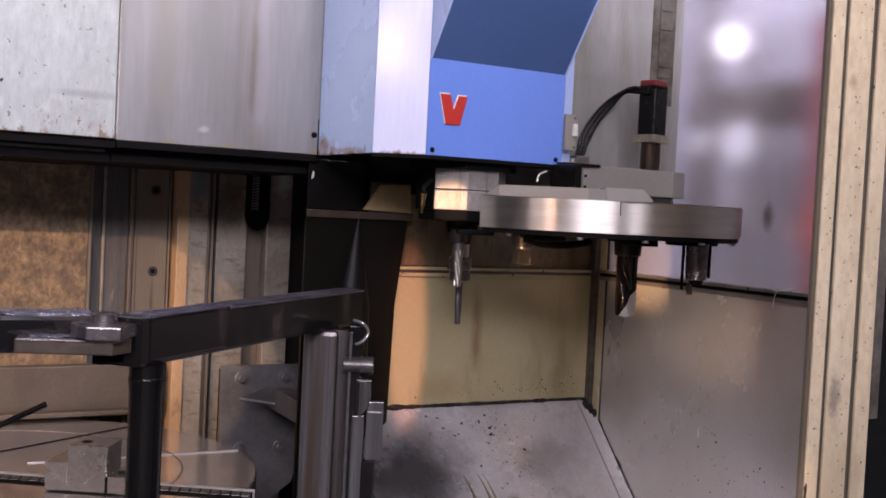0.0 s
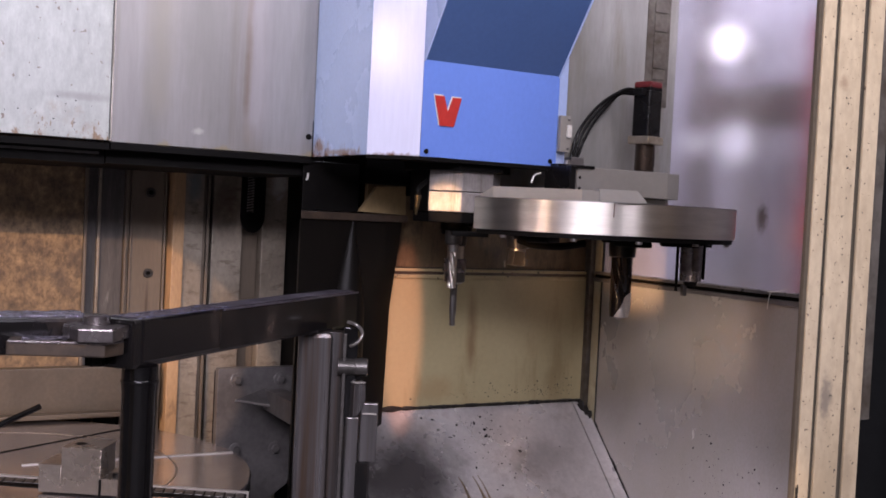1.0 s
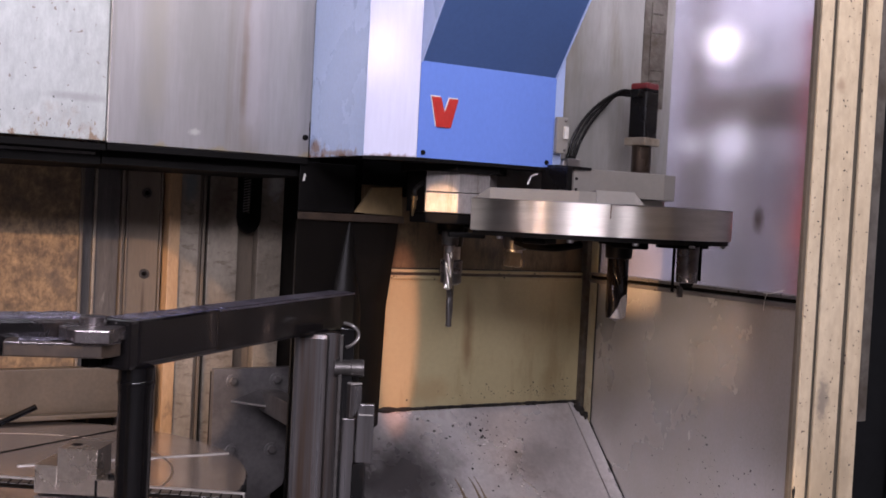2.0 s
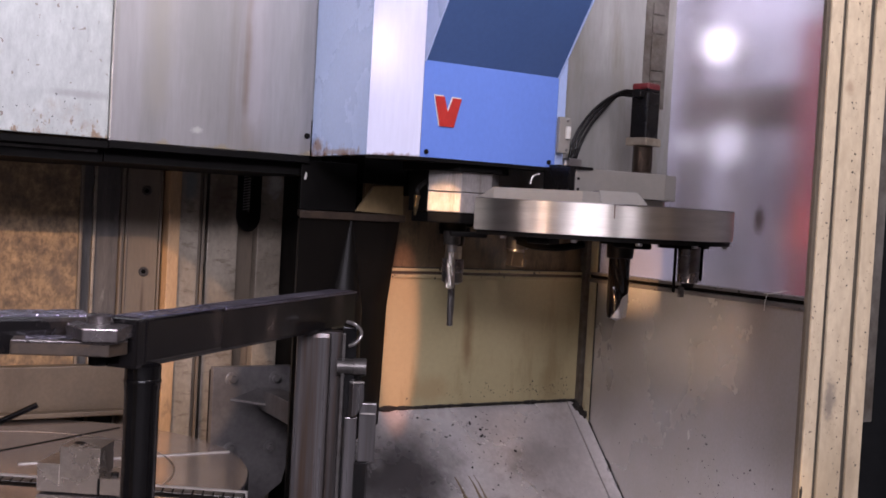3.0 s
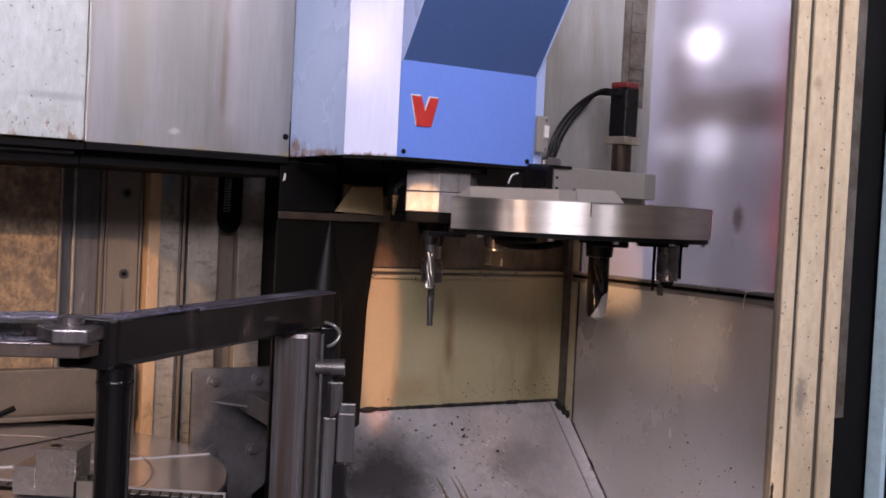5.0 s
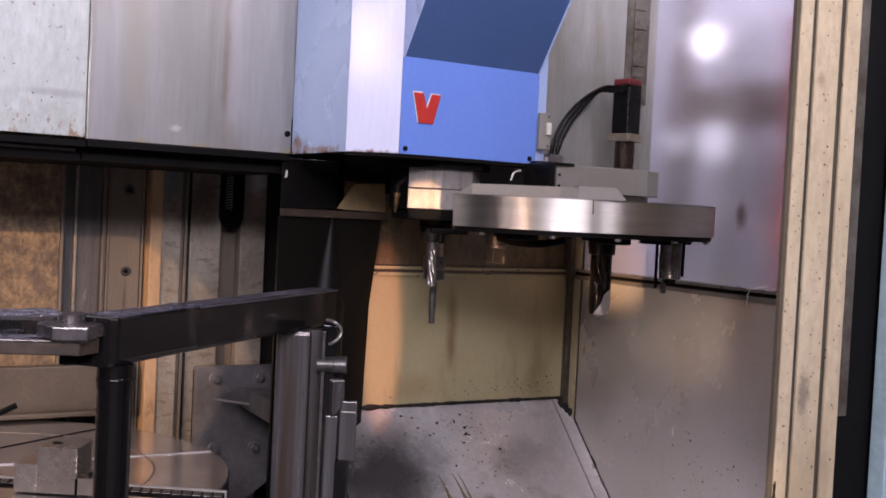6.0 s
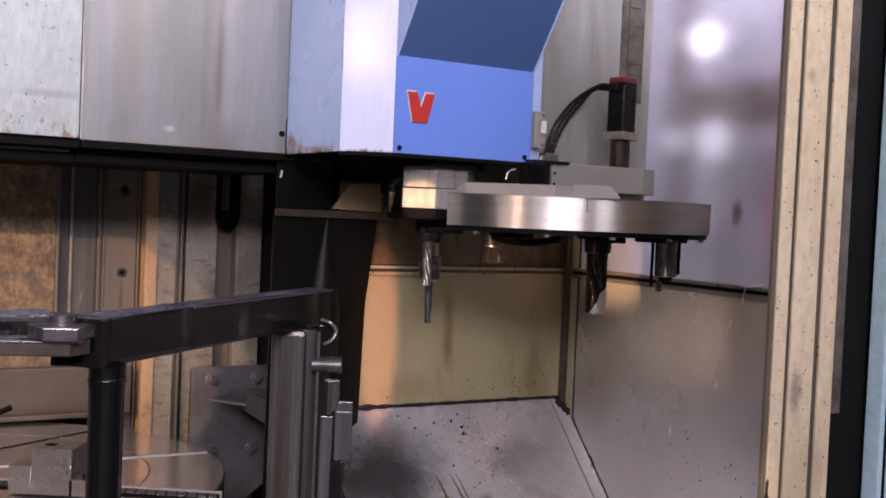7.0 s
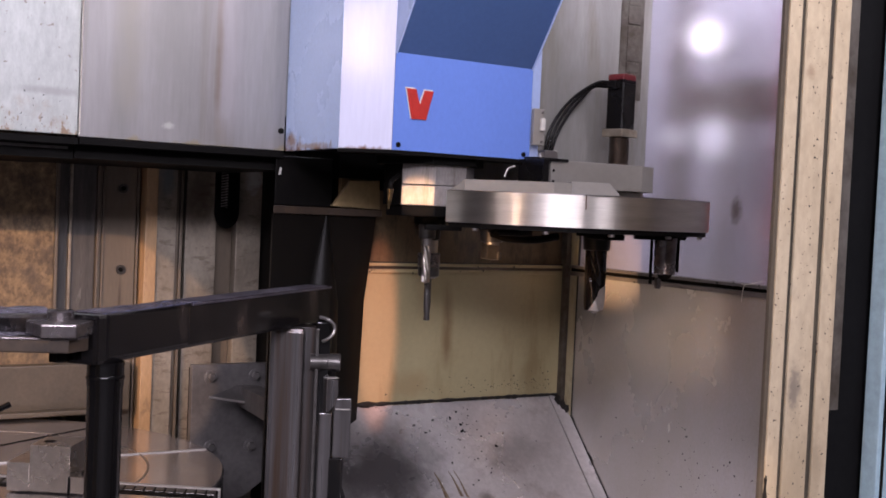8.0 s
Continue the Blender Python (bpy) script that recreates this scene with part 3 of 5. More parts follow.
def tilted(x0, x1, y0, y1, lift, thick):
    """A sheet lying on the slope: z falls towards the aisle."""
    own = bmesh.new()
    top = [own.verts.new((x, y, 0.958 + SLOPE * (y - WY) + lift)) for x, y in ((x0, y1), (x1, y1), (x1, y0), (x0, y0))]
    low = [own.verts.new((v.co.x, v.co.y, v.co.z - thick)) for v in top]
    own.faces.new(top), own.faces.new(low)
    for i in range(4):
        own.faces.new((top[i], top[(i + 1) % 4], low[(i + 1) % 4], low[i]))
    return own
slope = setting("chip_slope", tilted(1.45, 2.334, 2.35, WY, 0, 0.02), CHIP, "steep bare steel chip slope with a painted soft shadow and stains", "chip slope")
part("edge_strip", tilted(2.338, WX - 0.001, 2.35, WY, 0.003, 0.02), CHIP, slope)


def bead(a, b, r, seed, n=60):
    """A lumpy line of sealant between two points."""
    rnd = random.Random(seed)
    a, b = Vector(a), Vector(b)
    own = bmesh.new()
    rings = []
    for i in range(n + 1):
        p = a.lerp(b, i / n)
        rr = r * (0.55 + 0.4 * rnd.random() + 1.6 * max(0, noise.noise((i * 0.19, seed, 0.4))))
        rings.append([own.verts.new(p + Vector((0.3 * rr * math.sin(q), rr * math.cos(q), rr * math.sin(q)))) for q in [math.pi / 3 * k for k in range(6)]])
    for u, w in zip(rings, rings[1:]):
        for k in range(6):
            own.faces.new((u[k], u[(k + 1) % 6], w[(k + 1) % 6], w[k]))
    return own
setting("trim_back_sealant", bead((1.5, WY - 0.004, 0.966), (WX, WY - 0.004, 0.964), 0.0065, 3, 90), TAR, "black uneven sealant along the foot of the back panel", "sealant")
setting("trim_side_sealant", bead((WX - 0.003, WY, 0.962), (WX - 0.003, 2.4, 0.962 - SLOPE * 0.7), 0.0055, 5, 90), TAR, "black uneven sealant along the foot of the side panel", "sealant")

setting("trim_corner_sealant", bead((2.352, WY - 0.010, 0.958), (WX - 0.010, WY - 0.050, 0.915), 0.012, 8, 40), TAR, "black lump of sealant in the corner", "sealant")

# door jamb with two grooves
jamb = thing("door_jamb", "cream painted door jamb with two dark grooves, chipped and oil-spotted", "door jamb")
JY = 1.30
for a, b in ((1.457, 1.4865), (1.498, 1.557), (1.572, 1.609)):
    part("strip", slab(a, b, JY, JY + 0.006, 0.0, 2.5, 0.0015), CREAM, jamb)
# darker paint than the strips: the return's shade is in its colour
part("return", slab(1.4475, 1.4565, JY + 0.003, JY + 0.011, 0.0, 2.5, 0.001), BED, jamb, "tan return of the jamb, darkened for its shade")
part("groove_back", slab(1.4575, 1.61, JY + 0.0062, JY + 0.012, 0.0, 2.5), GROOVE, jamb, "dark groove bottom")
part("edge_strip", slab(1.6105, 1.636, JY + 0.003, JY + 0.05, 1.27, 2.5, 0.001), STAINED, jamb, "grey metal edge strip")
part("grime", bead((1.455, JY - 0.001, 0.85), (1.457, JY - 0.001, 1.165), 0.0042, 12, 40), TAR, jamb, "black oily grime")
# plain black sheet fills the dark area right of the jamb
part("gap_sheet", slab(1.6105, 1.80, JY + 0.03, JY + 0.06, 0.0, 2.5), GAP_BLACK, jamb, "black sheet between the jamb and the door")
setting("panel_front", slab(1.80, WX + 0.03, JY + 0.03, JY + 0.06, 0.0, 2.5), CREAM, "cream painted front panel of the enclosure", "wall panel")
# out of view; its edge sets where the work lamp's light ends
setting("panel_light_blocker", slab(-0.62, -0.58, 1.25, 1.970, 0.0, 2.6), CREAM, "unseen cream panel added to cut off the work lamp's light", "wall panel")
door = thing("sliding_door", "pale blue edge of the open sliding door", "door")
part("leaf", slab(1.728, 1.777, 1.285, 1.32, 0.0, 2.45, 0.003), DOOR_PALE, door)
part("leaf_edge", slab(1.739, 1.743, 1.281, 1.286, 0.0, 1.5, 0.0005), NEAR_BLACK, door, "dark gap along the door edge")
part("track", slab(1.70, 2.2, 1.28, 1.33, 0.0, 0.02), GREYCAST, door)

# lamps of the neighbouring bay, seen through the window
for i, (x, y, z, r) in enumerate(((4.5, 4.62, 2.64, 0.085), (4.5, 4.52, 2.07, 0.115), (4.5, 4.845, 2.08, 0.06))):
    bay = thing("bay_lamp", "round white glowing lamp of the neighbouring bay", "lamp", "lamps of the next bay")
    smooth(part("shade", lathe([(r * 1.05, -0.03), (r * 1.06, 0.05), (r * 0.4, 0.16), (0.03, 0.2)], 24, Matrix.Translation((x, y, z)) @ Matrix.Rotation(radians(90), 4, "Y")), PAINTGREY, bay))
    part("lens", lathe([(r, -0.05), (r, -0.035)], 24, Matrix.Translation((x, y, z)) @ Matrix.Rotation(radians(90), 4, "Y")), LAMP_GLOW if i == 0 else LAMP_DIM, bay)
    part("stand", slab(x + 0.1, x + 0.14, y - 0.02, y + 0.02, 0, z, 0.003), PAINTGREY, bay)
cabinet = thing("red_cabinet", "tall red tool cabinet in the neighbouring bay", "cabinet")
part("body", slab(4.5, 5.1, 3.6, 4.075, 0.0, 2.72, 0.01), CABINET, cabinet)
part("door", slab(4.48, 4.5, 3.62, 4.06, 0.1, 2.68, 0.004), CABINET, cabinet)

# backdrop shapes added for the bright and dark areas of the hazy window
partition = thing("bright_backdrop", "pale panel added behind the side window to brighten its view", "partition")
part("panel", slab(5.35, 5.40, 4.70, 6.4, 0.05, 3.6, 0.004), LILAC, partition)
part("frame", slab(5.34, 5.41, 4.63, 4.69, 0.0, 3.64, 0.004), PAINTGREY, partition)
bay_machine = thing("bay_machine", "machine shape added behind the side window, pale body and dark brown head", "machine")
part("body", slab(4.75, 5.3, 4.25, 5.6, 0.0, 1.62, 0.01), LILAC, bay_machine)
part("head", slab(4.75, 5.0, 4.15, 5.27, 2.20, 2.44, 0.02), BROWN, bay_machine, "dark brown head")
part("column", slab(4.9, 5.0, 5.28, 5.42, 1.62, 3.2, 0.01), BROWN, bay_machine, "brown column")

# ---- column of the machine ----
CY = 3.80
column = thing("machine_column", "rust-streaked iron machine column with guide ways", "machine column")
part("body", slab(0.1, 1.52, CY + 0.03, CY + 0.5, 0.0, 2.8), IRON, column)
part("rust_face", slab(0.1, 0.779, CY - 0.02, CY + 0.04, 0.0, 2.8, 0.003), IRON_RUST, column, "orange rusted face")
part("edge_bead", slab(0.7795, 0.790, CY - 0.026, CY + 0.04, 0.0, 2.8, 0.002), WAY_BROWN, column, "brown painted edge")
part("way", slab(0.793, 0.828, CY + 0.008, CY + 0.05, 0.0, 2.8, 0.004), WAY_DARK, column)
part("way_rib", slab(0.829, 0.839, CY + 0.0, CY + 0.05, 0.0, 2.8, 0.003), WAY_PALE, column, "worn pale rib")
part("way", slab(0.840, 0.918, CY + 0.01, CY + 0.05, 0.0, 2.8, 0.004), WAY_DARK, column)
for x0, x1, y in ((0.919, 0.926, -0.012), (0.928, 0.934, -0.004), (0.936, 0.942, -0.012)):
    part("rib", slab(x0, x1, CY + y, CY + 0.05, 0.0, 2.8, 0.002), WAY_BROWN, column)
part("bolt_panel", slab(0.944, 1.050, CY - 0.005, CY + 0.04, 0.0, 2.8, 0.002), WAY_BROWN, column, "smooth brown panel")
part("rib", slab(1.052, 1.058, CY - 0.016, CY + 0.04, 0.0, 2.8, 0.002), WAY_BROWN, column)
part("recess", slab(1.0585, 1.20, CY + 0.012, CY + 0.05, 0.0, 2.8), WAY_DARK, column, "dark recess")
part("tan_way", slab(1.066, 1.107, CY - 0.07, CY + 0.04, 0.0, 2.8, 0.004), WAY_TAN, column, "tan painted way")
part("way", slab(1.1075, 1.176, CY - 0.06, CY + 0.04, 0.0, 2.8, 0.003), WAY_PALE, column)
part("rib", slab(1.178, 1.188, CY - 0.05, CY + 0.04, 0.0, 2.8, 0.002), WAY_BROWN, column)
part("rib", slab(1.191, 1.201, CY - 0.055, CY + 0.04, 0.0, 2.8, 0.002), WAY_BROWN, column)
part("way", slab(1.219, 1.331, CY - 0.03, CY + 0.04, 0.0, 2.8, 0.004), WAY_PALE, column)
part("recess", slab(1.333, 1.403, CY + 0.01, CY + 0.04, 0.0, 2.8, 0.002), WAY_BROWN, column)
part("way", slab(1.405, 1.500, CY - 0.03, CY + 0.04, 0.0, 2.8, 0.004), WAY_PALE, column)
for z in (1.346, 1.622):
    at = Matrix.Translation((1.004, CY - 0.0055, 1.6 + (z - 1.6) * 1.013)) @ UPY
    ring = part("bolt", lathe([(0.017, 0), (0.017, 0.003), (0.015, 0.005), (0.010, 0.005), (0.009, 0.001)], 24, at), DARKSTEEL, column, "dark socket bolt")
    part("socket", lathe([(0.0085, 0.0), (0.0085, 0.0022)], 6, at), NEAR_BLACK, ring)
tagged(part("panel_behind_column", slab(-1.5, 0.1, CY, CY + 0.05, 0, 2.9), IRON_RUST), "dark rear wall beside the column", "wall panel", kind="structure")

# spring in its slot
part("slot", prism([(math.cos(q) * 0.045, math.sin(q) * 0.06) for q in [math.pi + math.pi * k / 14 for k in range(15)]] + [(0.045, 0.4), (-0.045, 0.4)], 0, 0.006, 0, None, Matrix.Translation((1.365, CY - 0.032, 1.556)) @ UPY), NEAR_BLACK, column, "dark rounded slot")
part("spring", pipe([(1.352 + 0.011 * math.cos(k * 0.7), CY - 0.045 + 0.013 * math.sin(k * 0.7), 1.57 + 0.0011 * k) for k in range(170)], 0.0022, 6), GREYCAST, column, "thin steel coil spring")
setting("machine_bed", slab(-0.6, 1.03, 3.725, 3.775, 0.868, 1.03, 0.004), BED, "rust brown bed of the machine behind the table", "machine bed")
setting("bed_ledge", slab(-0.6, 0.95, 3.68, 3.724, 0.868, 0.885, 0.004), BED, "rust brown ledge at the foot of the machine bed", "machine bed")

# ---- cross rail covers ----
rail_cover = thing("rail_cover", "brushed grey sheet cover of the cross rail with rust streaks", "machine cover")
part("panel", slab(0.738, 1.334, 3.08, 3.11, 1.752, 2.75, 0.002), COVER, rail_cover)
part("edge", slab(0.7345, 0.7375, 3.078, 3.09, 1.753, 2.75, 0.0008), BRIGHT, rail_cover, "bright worn sheet edge")
# near-black slab back to the column: carries the shade and blocks stray light
part("underside", slab(0.738, 1.40, 3.14, 3.765, 1.695, 1.75), NEAR_BLACK, rail_cover)
pale_cover = thing("rail_cover", "pale spattered sheet cover at the end of the cross rail", "machine cover")
part("panel", slab(-0.4, 0.734, 3.092, 3.12, 1.756, 2.75, 0.002), COVER_PALE, pale_cover)
# as under the other cover: shade in the colour, light from above blocked
part("underside", slab(-0.4, 0.734, 3.14, 3.765, 1.692, 1.75), NEAR_BLACK, pale_cover)
for z in (1.722, 1.736):
    part("slide_rail", slab(-0.4, 0.72, 3.128 + (1.74 - z), 3.139, z - 0.004, z + 0.004, 0.001), GREYCAST, pale_cover, "dull grey slide rail")

# ---- spindle head ----
head = thing("spindle_head", "blue painted spindle head with a red letter and pale chamfered side", "spindle head")
HB, HF = 1.752, 2.012
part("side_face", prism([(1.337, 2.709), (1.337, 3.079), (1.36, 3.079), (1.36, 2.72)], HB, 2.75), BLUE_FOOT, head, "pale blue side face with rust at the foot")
part("chamfer", prism([(1.337, 2.707), (1.443, 2.601), (1.46, 2.62), (1.36, 2.72)], HB, 2.75), CHAMFER_LIT_FOOT, head, "glossy chamfer, whitened for the light it reflects")
part("front", prism([(1.444, 2.60), (1.893, 2.60), (1.893, 2.63), (1.46, 2.63)], HB, HF), BLUE, head)
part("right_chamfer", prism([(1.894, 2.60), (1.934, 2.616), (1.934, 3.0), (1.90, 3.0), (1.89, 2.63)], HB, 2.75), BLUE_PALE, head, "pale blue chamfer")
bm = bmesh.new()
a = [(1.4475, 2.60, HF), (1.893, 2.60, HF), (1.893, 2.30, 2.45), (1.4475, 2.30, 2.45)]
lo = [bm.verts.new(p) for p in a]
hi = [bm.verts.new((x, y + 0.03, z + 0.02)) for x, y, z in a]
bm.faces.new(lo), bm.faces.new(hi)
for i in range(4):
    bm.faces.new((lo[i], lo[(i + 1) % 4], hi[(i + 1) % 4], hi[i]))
part("hood", bm, BLUE_SHADED, head, "sloping underside of the hood, blue darkened for shade")
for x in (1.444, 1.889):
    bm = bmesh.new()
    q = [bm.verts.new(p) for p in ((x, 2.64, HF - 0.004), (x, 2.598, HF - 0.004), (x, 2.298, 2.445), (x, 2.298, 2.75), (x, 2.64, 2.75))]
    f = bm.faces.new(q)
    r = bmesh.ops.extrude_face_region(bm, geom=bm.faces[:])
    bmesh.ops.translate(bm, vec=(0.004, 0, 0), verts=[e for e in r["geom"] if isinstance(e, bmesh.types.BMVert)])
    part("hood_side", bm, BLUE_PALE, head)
# bottom of the head coloured near black for its shade
part("underside", prism([(1.345, 2.715), (1.448, 2.612), (1.885, 2.612), (1.928, 2.66), (1.928, 3.0), (1.345, 3.07)], HB + 0.004, HB + 0.014), NEAR_BLACK, head)
# red letter, flat at the foot
u = 0.00188
vee = [(-22, 26), (-6, 26), (0.5, -2), (8, 25), (23, 25), (12, -26), (-12, -26)]
part("letter", prism([(x * u, z * u * 0.83) for x, z in vee], 0, 0.004, 0.0008, None, Matrix.Translation((1.521, 2.5995, 1.8785)) @ UPY), RED, head, "raised red letter V")
part("letter_edge", prism([(x * u * 1.02 - 0.0025, z * u * 0.85 + 0.0025) for x, z in vee], 0, 0.0015, 0.0004, None, Matrix.Translation((1.521, 2.5996, 1.8785)) @ UPY), WHITE, head, "white rim of the letter")
# switch, screws
switch_box = part("switch_box", slab(1.893, 1.933, 2.584, 2.598, 1.795, 1.900, 0.003), PAINTGREY, head, "grey switch plate")
part("switch", slab(1.914, 1.929, 2.575, 2.5845, 1.837, 1.873, 0.003), WHITE, switch_box, "white rocker switch")
for z in (1.805, 1.89):
    part("rivet", lathe([(0.004, 0), (0.004, 0.002), (0.002, 0.003)], 10, Matrix.Translation((1.922, 2.584, z)) @ UPY), DARKSTEEL, switch_box)
for x, z in ((1.462, 1.766), (1.872, 1.766)):
    part("screw", lathe([(0.007, 0), (0.007, 0.003), (0.004, 0.0045)], 12, Matrix.Translation((x, 2.60, z)) @ UPY), NEAR_BLACK, head)
part("lip", prism([(1.333, 2.705), (1.441, 2.597), (1.896, 2.597), (1.937, 2.613), (1.937, 2.70), (1.36, 2.73)], HB - 0.010, HB - 0.001), NEAR_BLACK, head, "oily black lip")
part("screw", lathe([(0.009, 0), (0.009, 0.003), (0.004, 0.005)], 12, Matrix.Translation((1.321, 3.08, 1.811)) @ UPY), NEAR_BLACK, rail_cover)
for a, b, z in ((0.738, 1.334, 1.744), (-0.4, 0.734, 1.742)):
    part("lip", slab(a, b, 3.083, 3.13, z - 0.012, z + 0.006), NEAR_BLACK, rail_cover if a > 0 else pale_cover, "oily black lip")
# ram
ram = thing("ram", "worn steel ram of the spindle with chamfered corners", "machine ram")
RX, RY = 1.660, 2.764
h, c = 0.119, 0.0685
def octagon(h, c):
    return [(RX - h, RY - h + c), (RX - h + c, RY - h), (RX + h - c, RY - h), (RX + h, RY - h + c), (RX + h, RY + h - c), (RX + h - c, RY + h), (RX - h + c, RY + h), (RX - h, RY + h - c)]
part("body", prism(octagon(h, c), 1.665, 1.755, 0.002), RAMSTEEL, ram)
part("nose_block", prism(octagon(h + 0.002, c), 1.606, 1.663, 0.003), RAMSTEEL, ram, "worn steel nose block")
# thin black sheet added over the left face to keep it dark
part("side_plate", slab(RX - h - 0.005, RX - h - 0.0005, RY - h + c - 0.002, RY + h - c, 1.606, 1.752, 0.001), NEAR_BLACK, ram, "black sheet added to darken the ram's left face")
part("nose_plate", prism(octagon(h - 0.004, c), 1.575, 1.605, 0.004), NEAR_BLACK, ram, "black nose plate")
part("collar", prism(octagon(h + 0.02, c), 1.722, 1.748, 0.003), NEAR_BLACK, ram, "dark wiper frame")
part("coolant_nozzle", lathe([(0.004, 0), (0.006, 0.02), (0.009, 0.03), (0.009, 0.06), (0.012, 0.062), (0.012, 0.075)], 12, Matrix.Translation((RX - h - 0.047, RY - 0.065, 1.593)) @ Matrix.Rotation(radians(8), 4, "X") @ Matrix.Scale(0.75, 4)), BRASS, ram, "small brass coolant nozzle")
part("nozzle_pipe", pipe(curve_points([(RX - h - 0.047, RY - 0.074, 1.645), (RX - h - 0.045, RY - 0.072, 1.668), (RX - h - 0.002, RY - 0.04, 1.69)]), 0.007, 8), NEAR_BLACK, ram)
# the saddle has slid along the cross rail: covers, head and ram stand together at this place
SADDLE = -0.042
for ob in (rail_cover, pale_cover, head, ram):
    ob.location.x += SADDLE


# ---- cutting tools ----
def tool(name, label, x, y, rings, cut, material=STEEL):
    """A tool holder hanging from its flange: rings of (radius, top, bottom, material), then the cutter."""
    t = thing(name, label, "cutting tool", "tools of the machine")
    for nm, r0, z0, r1, z1, mt in rings:
        e = min(0.002, abs(z0 - z1) / 4)
        smooth(part(nm, lathe([(r1 - 0.002, z1), (r1, z1 + e), (r0, z0 - e), (r0 - 0.002, z0)], 32, Matrix.Translation((x, y, 0))), mt, t))
    return t


def fluted(r, z0, z1, twist, n=2, depth=0.45, steps=26, ang=24):
    """A drill or end mill: a round bar with n helical flutes."""
    own = bmesh.new()
    rows = []
    for s in range(steps + 1):
        z = z0 + (z1 - z0) * s / steps
        row = []
        for k in range(ang):
            q = 2 * math.pi * k / ang
            cutd = max(0.0, math.cos(n * (q - twist * s / steps))) ** 1.5
            rr = r * (1 - depth * cutd)
            row.append(own.verts.new((rr * math.cos(q), rr * math.sin(q), z)))
        rows.append(row)
    for a, b in zip(rows, rows[1:]):
        for k in range(ang):
            own.faces.new((a[k], a[(k + 1) % ang], b[(k + 1) % ang], b[k]))
    own.faces.new(rows[0])
    tip = own.verts.new((0, 0, z1 - r * 0.35))
    for k in range(ang):
        own.faces.new((rows[-1][k], rows[-1][(k + 1) % ang], tip))
    return own


def placed(bm, x, y):
    bmesh.ops.translate(bm, vec=(x, y, 0), verts=bm.verts)
    return bm


MXS = RX + SADDLE
mill = tool("end_mill", "bright fluted end mill in the spindle", MXS, RY, [("flange", 0.040, 1.575, 0.040, 1.553, NEAR_BLACK), ("holder", 0.026, 1.553, 0.024, 1.512, DARKSTEEL), ("neck", 0.016, 1.512, 0.014, 1.49, STEEL)], None)
smooth(part("cutter", placed(fluted(0.0135, 1.49, 1.385, 4.0, 3), MXS, RY), BRIGHT, mill, "bright helical cutter"), 50)
CX, CYT = 1.670, 2.837
chuck = tool("drill_chuck", "dark collet chuck with a long thin drill", CX, CYT, [("flange", 0.046, 1.564, 0.046, 1.539, NEAR_BLACK), ("shank", 0.033, 1.539, 0.030, 1.506, BLACK), ("ring", 0.025, 1.506, 0.025, 1.466, BRIGHT), ("sleeve", 0.033, 1.466, 0.033, 1.425, LUG), ("lower_sleeve", 0.0315, 1.425, 0.032, 1.397, DARKSTEEL), ("nose", 0.028, 1.397, 0.022, 1.390, STEEL)], None)
smooth(part("drill", placed(fluted(0.0106, 1.390, 1.265, 3.0, 2, 0.25), CX, CYT), DARKSTEEL, chuck, "dark thin drill"), 50)
QX, QY = 1.667, 2.497
face = tool("insert_cutter", "short steel cutter with an indexable insert", QX, QY, [("flange", 0.046, 1.566, 0.046, 1.55, NEAR_BLACK), ("holder", 0.034, 1.55, 0.030, 1.515, DARKSTEEL), ("neck", 0.021, 1.522, 0.021, 1.505, STEEL)], None)
part("body", prism([(-0.024, -0.018), (0.012, -0.024), (0.026, 0.0), (0.012, 0.022), (-0.02, 0.018)], -0.04, 0, 0.003, None, Matrix.Translation((QX, QY, 1.507)) @ Matrix.Rotation(radians(6), 4, "Y")), DARKSTEEL, face)
part("insert", slab(QX + 0.004, QX + 0.016, QY - 0.029, QY - 0.022, 1.468, 1.488, 0.002), DARKSTEEL, face, "bright carbide insert")
GX, GY = 1.976, 2.428
drill = tool("large_drill", "large black drill with a bright ground tip, cut to the highlight's outline", GX, GY, [("flange", 0.050, 1.566, 0.050, 1.548, NEAR_BLACK), ("sleeve", 0.040, 1.548, 0.037, 1.502, BLACK)], None)
def sides(bm, bright):
    """Keeps the bright faces at the drill's ground tip, picked to outline a highlight from the camera's side, or all
    the others.
    """
    ground = [f for f in bm.faces if f.calc_center_median().xy.normalized().dot(Vector((0.80, -0.60))) > -0.55 + (f.calc_center_median().z - 1.334) * 21]
    bmesh.ops.delete(bm, geom=[f for f in bm.faces if (f in ground) != bright], context="FACES")
    return placed(bm, GX, GY)
shaft = smooth(part("body", sides(fluted(0.030, 1.502, 1.334, 2.2, 2, 0.35, 110, 72), False), OILY, drill), 50)
smooth(part("tip", sides(fluted(0.030, 1.502, 1.334, 2.2, 2, 0.35, 110, 72), True), GROUND, shaft, "bright ground tip, cut to the highlight's outline"), 50)
OX, OY = 2.073, 2.252
bore = tool("boring_holder", "steel boring holder between dark side plates", OX, OY, [("flange", 0.048, 1.566, 0.048, 1.548, NEAR_BLACK), ("body", 0.031, 1.548, 0.029, 1.448, LUG), ("neck", 0.02, 1.448, 0.016, 1.435, NEAR_BLACK)], None)
for dx, dy, z in ((-0.030, 0.022, 1.42), (0.031, -0.016, 1.455)):
    part("side_plate", slab(OX + dx - 0.003, OX + dx + 0.003, OY + dy - 0.004, OY + dy + 0.004, z, 1.55, 0.002), NEAR_BLACK, bore, "dark side plate")
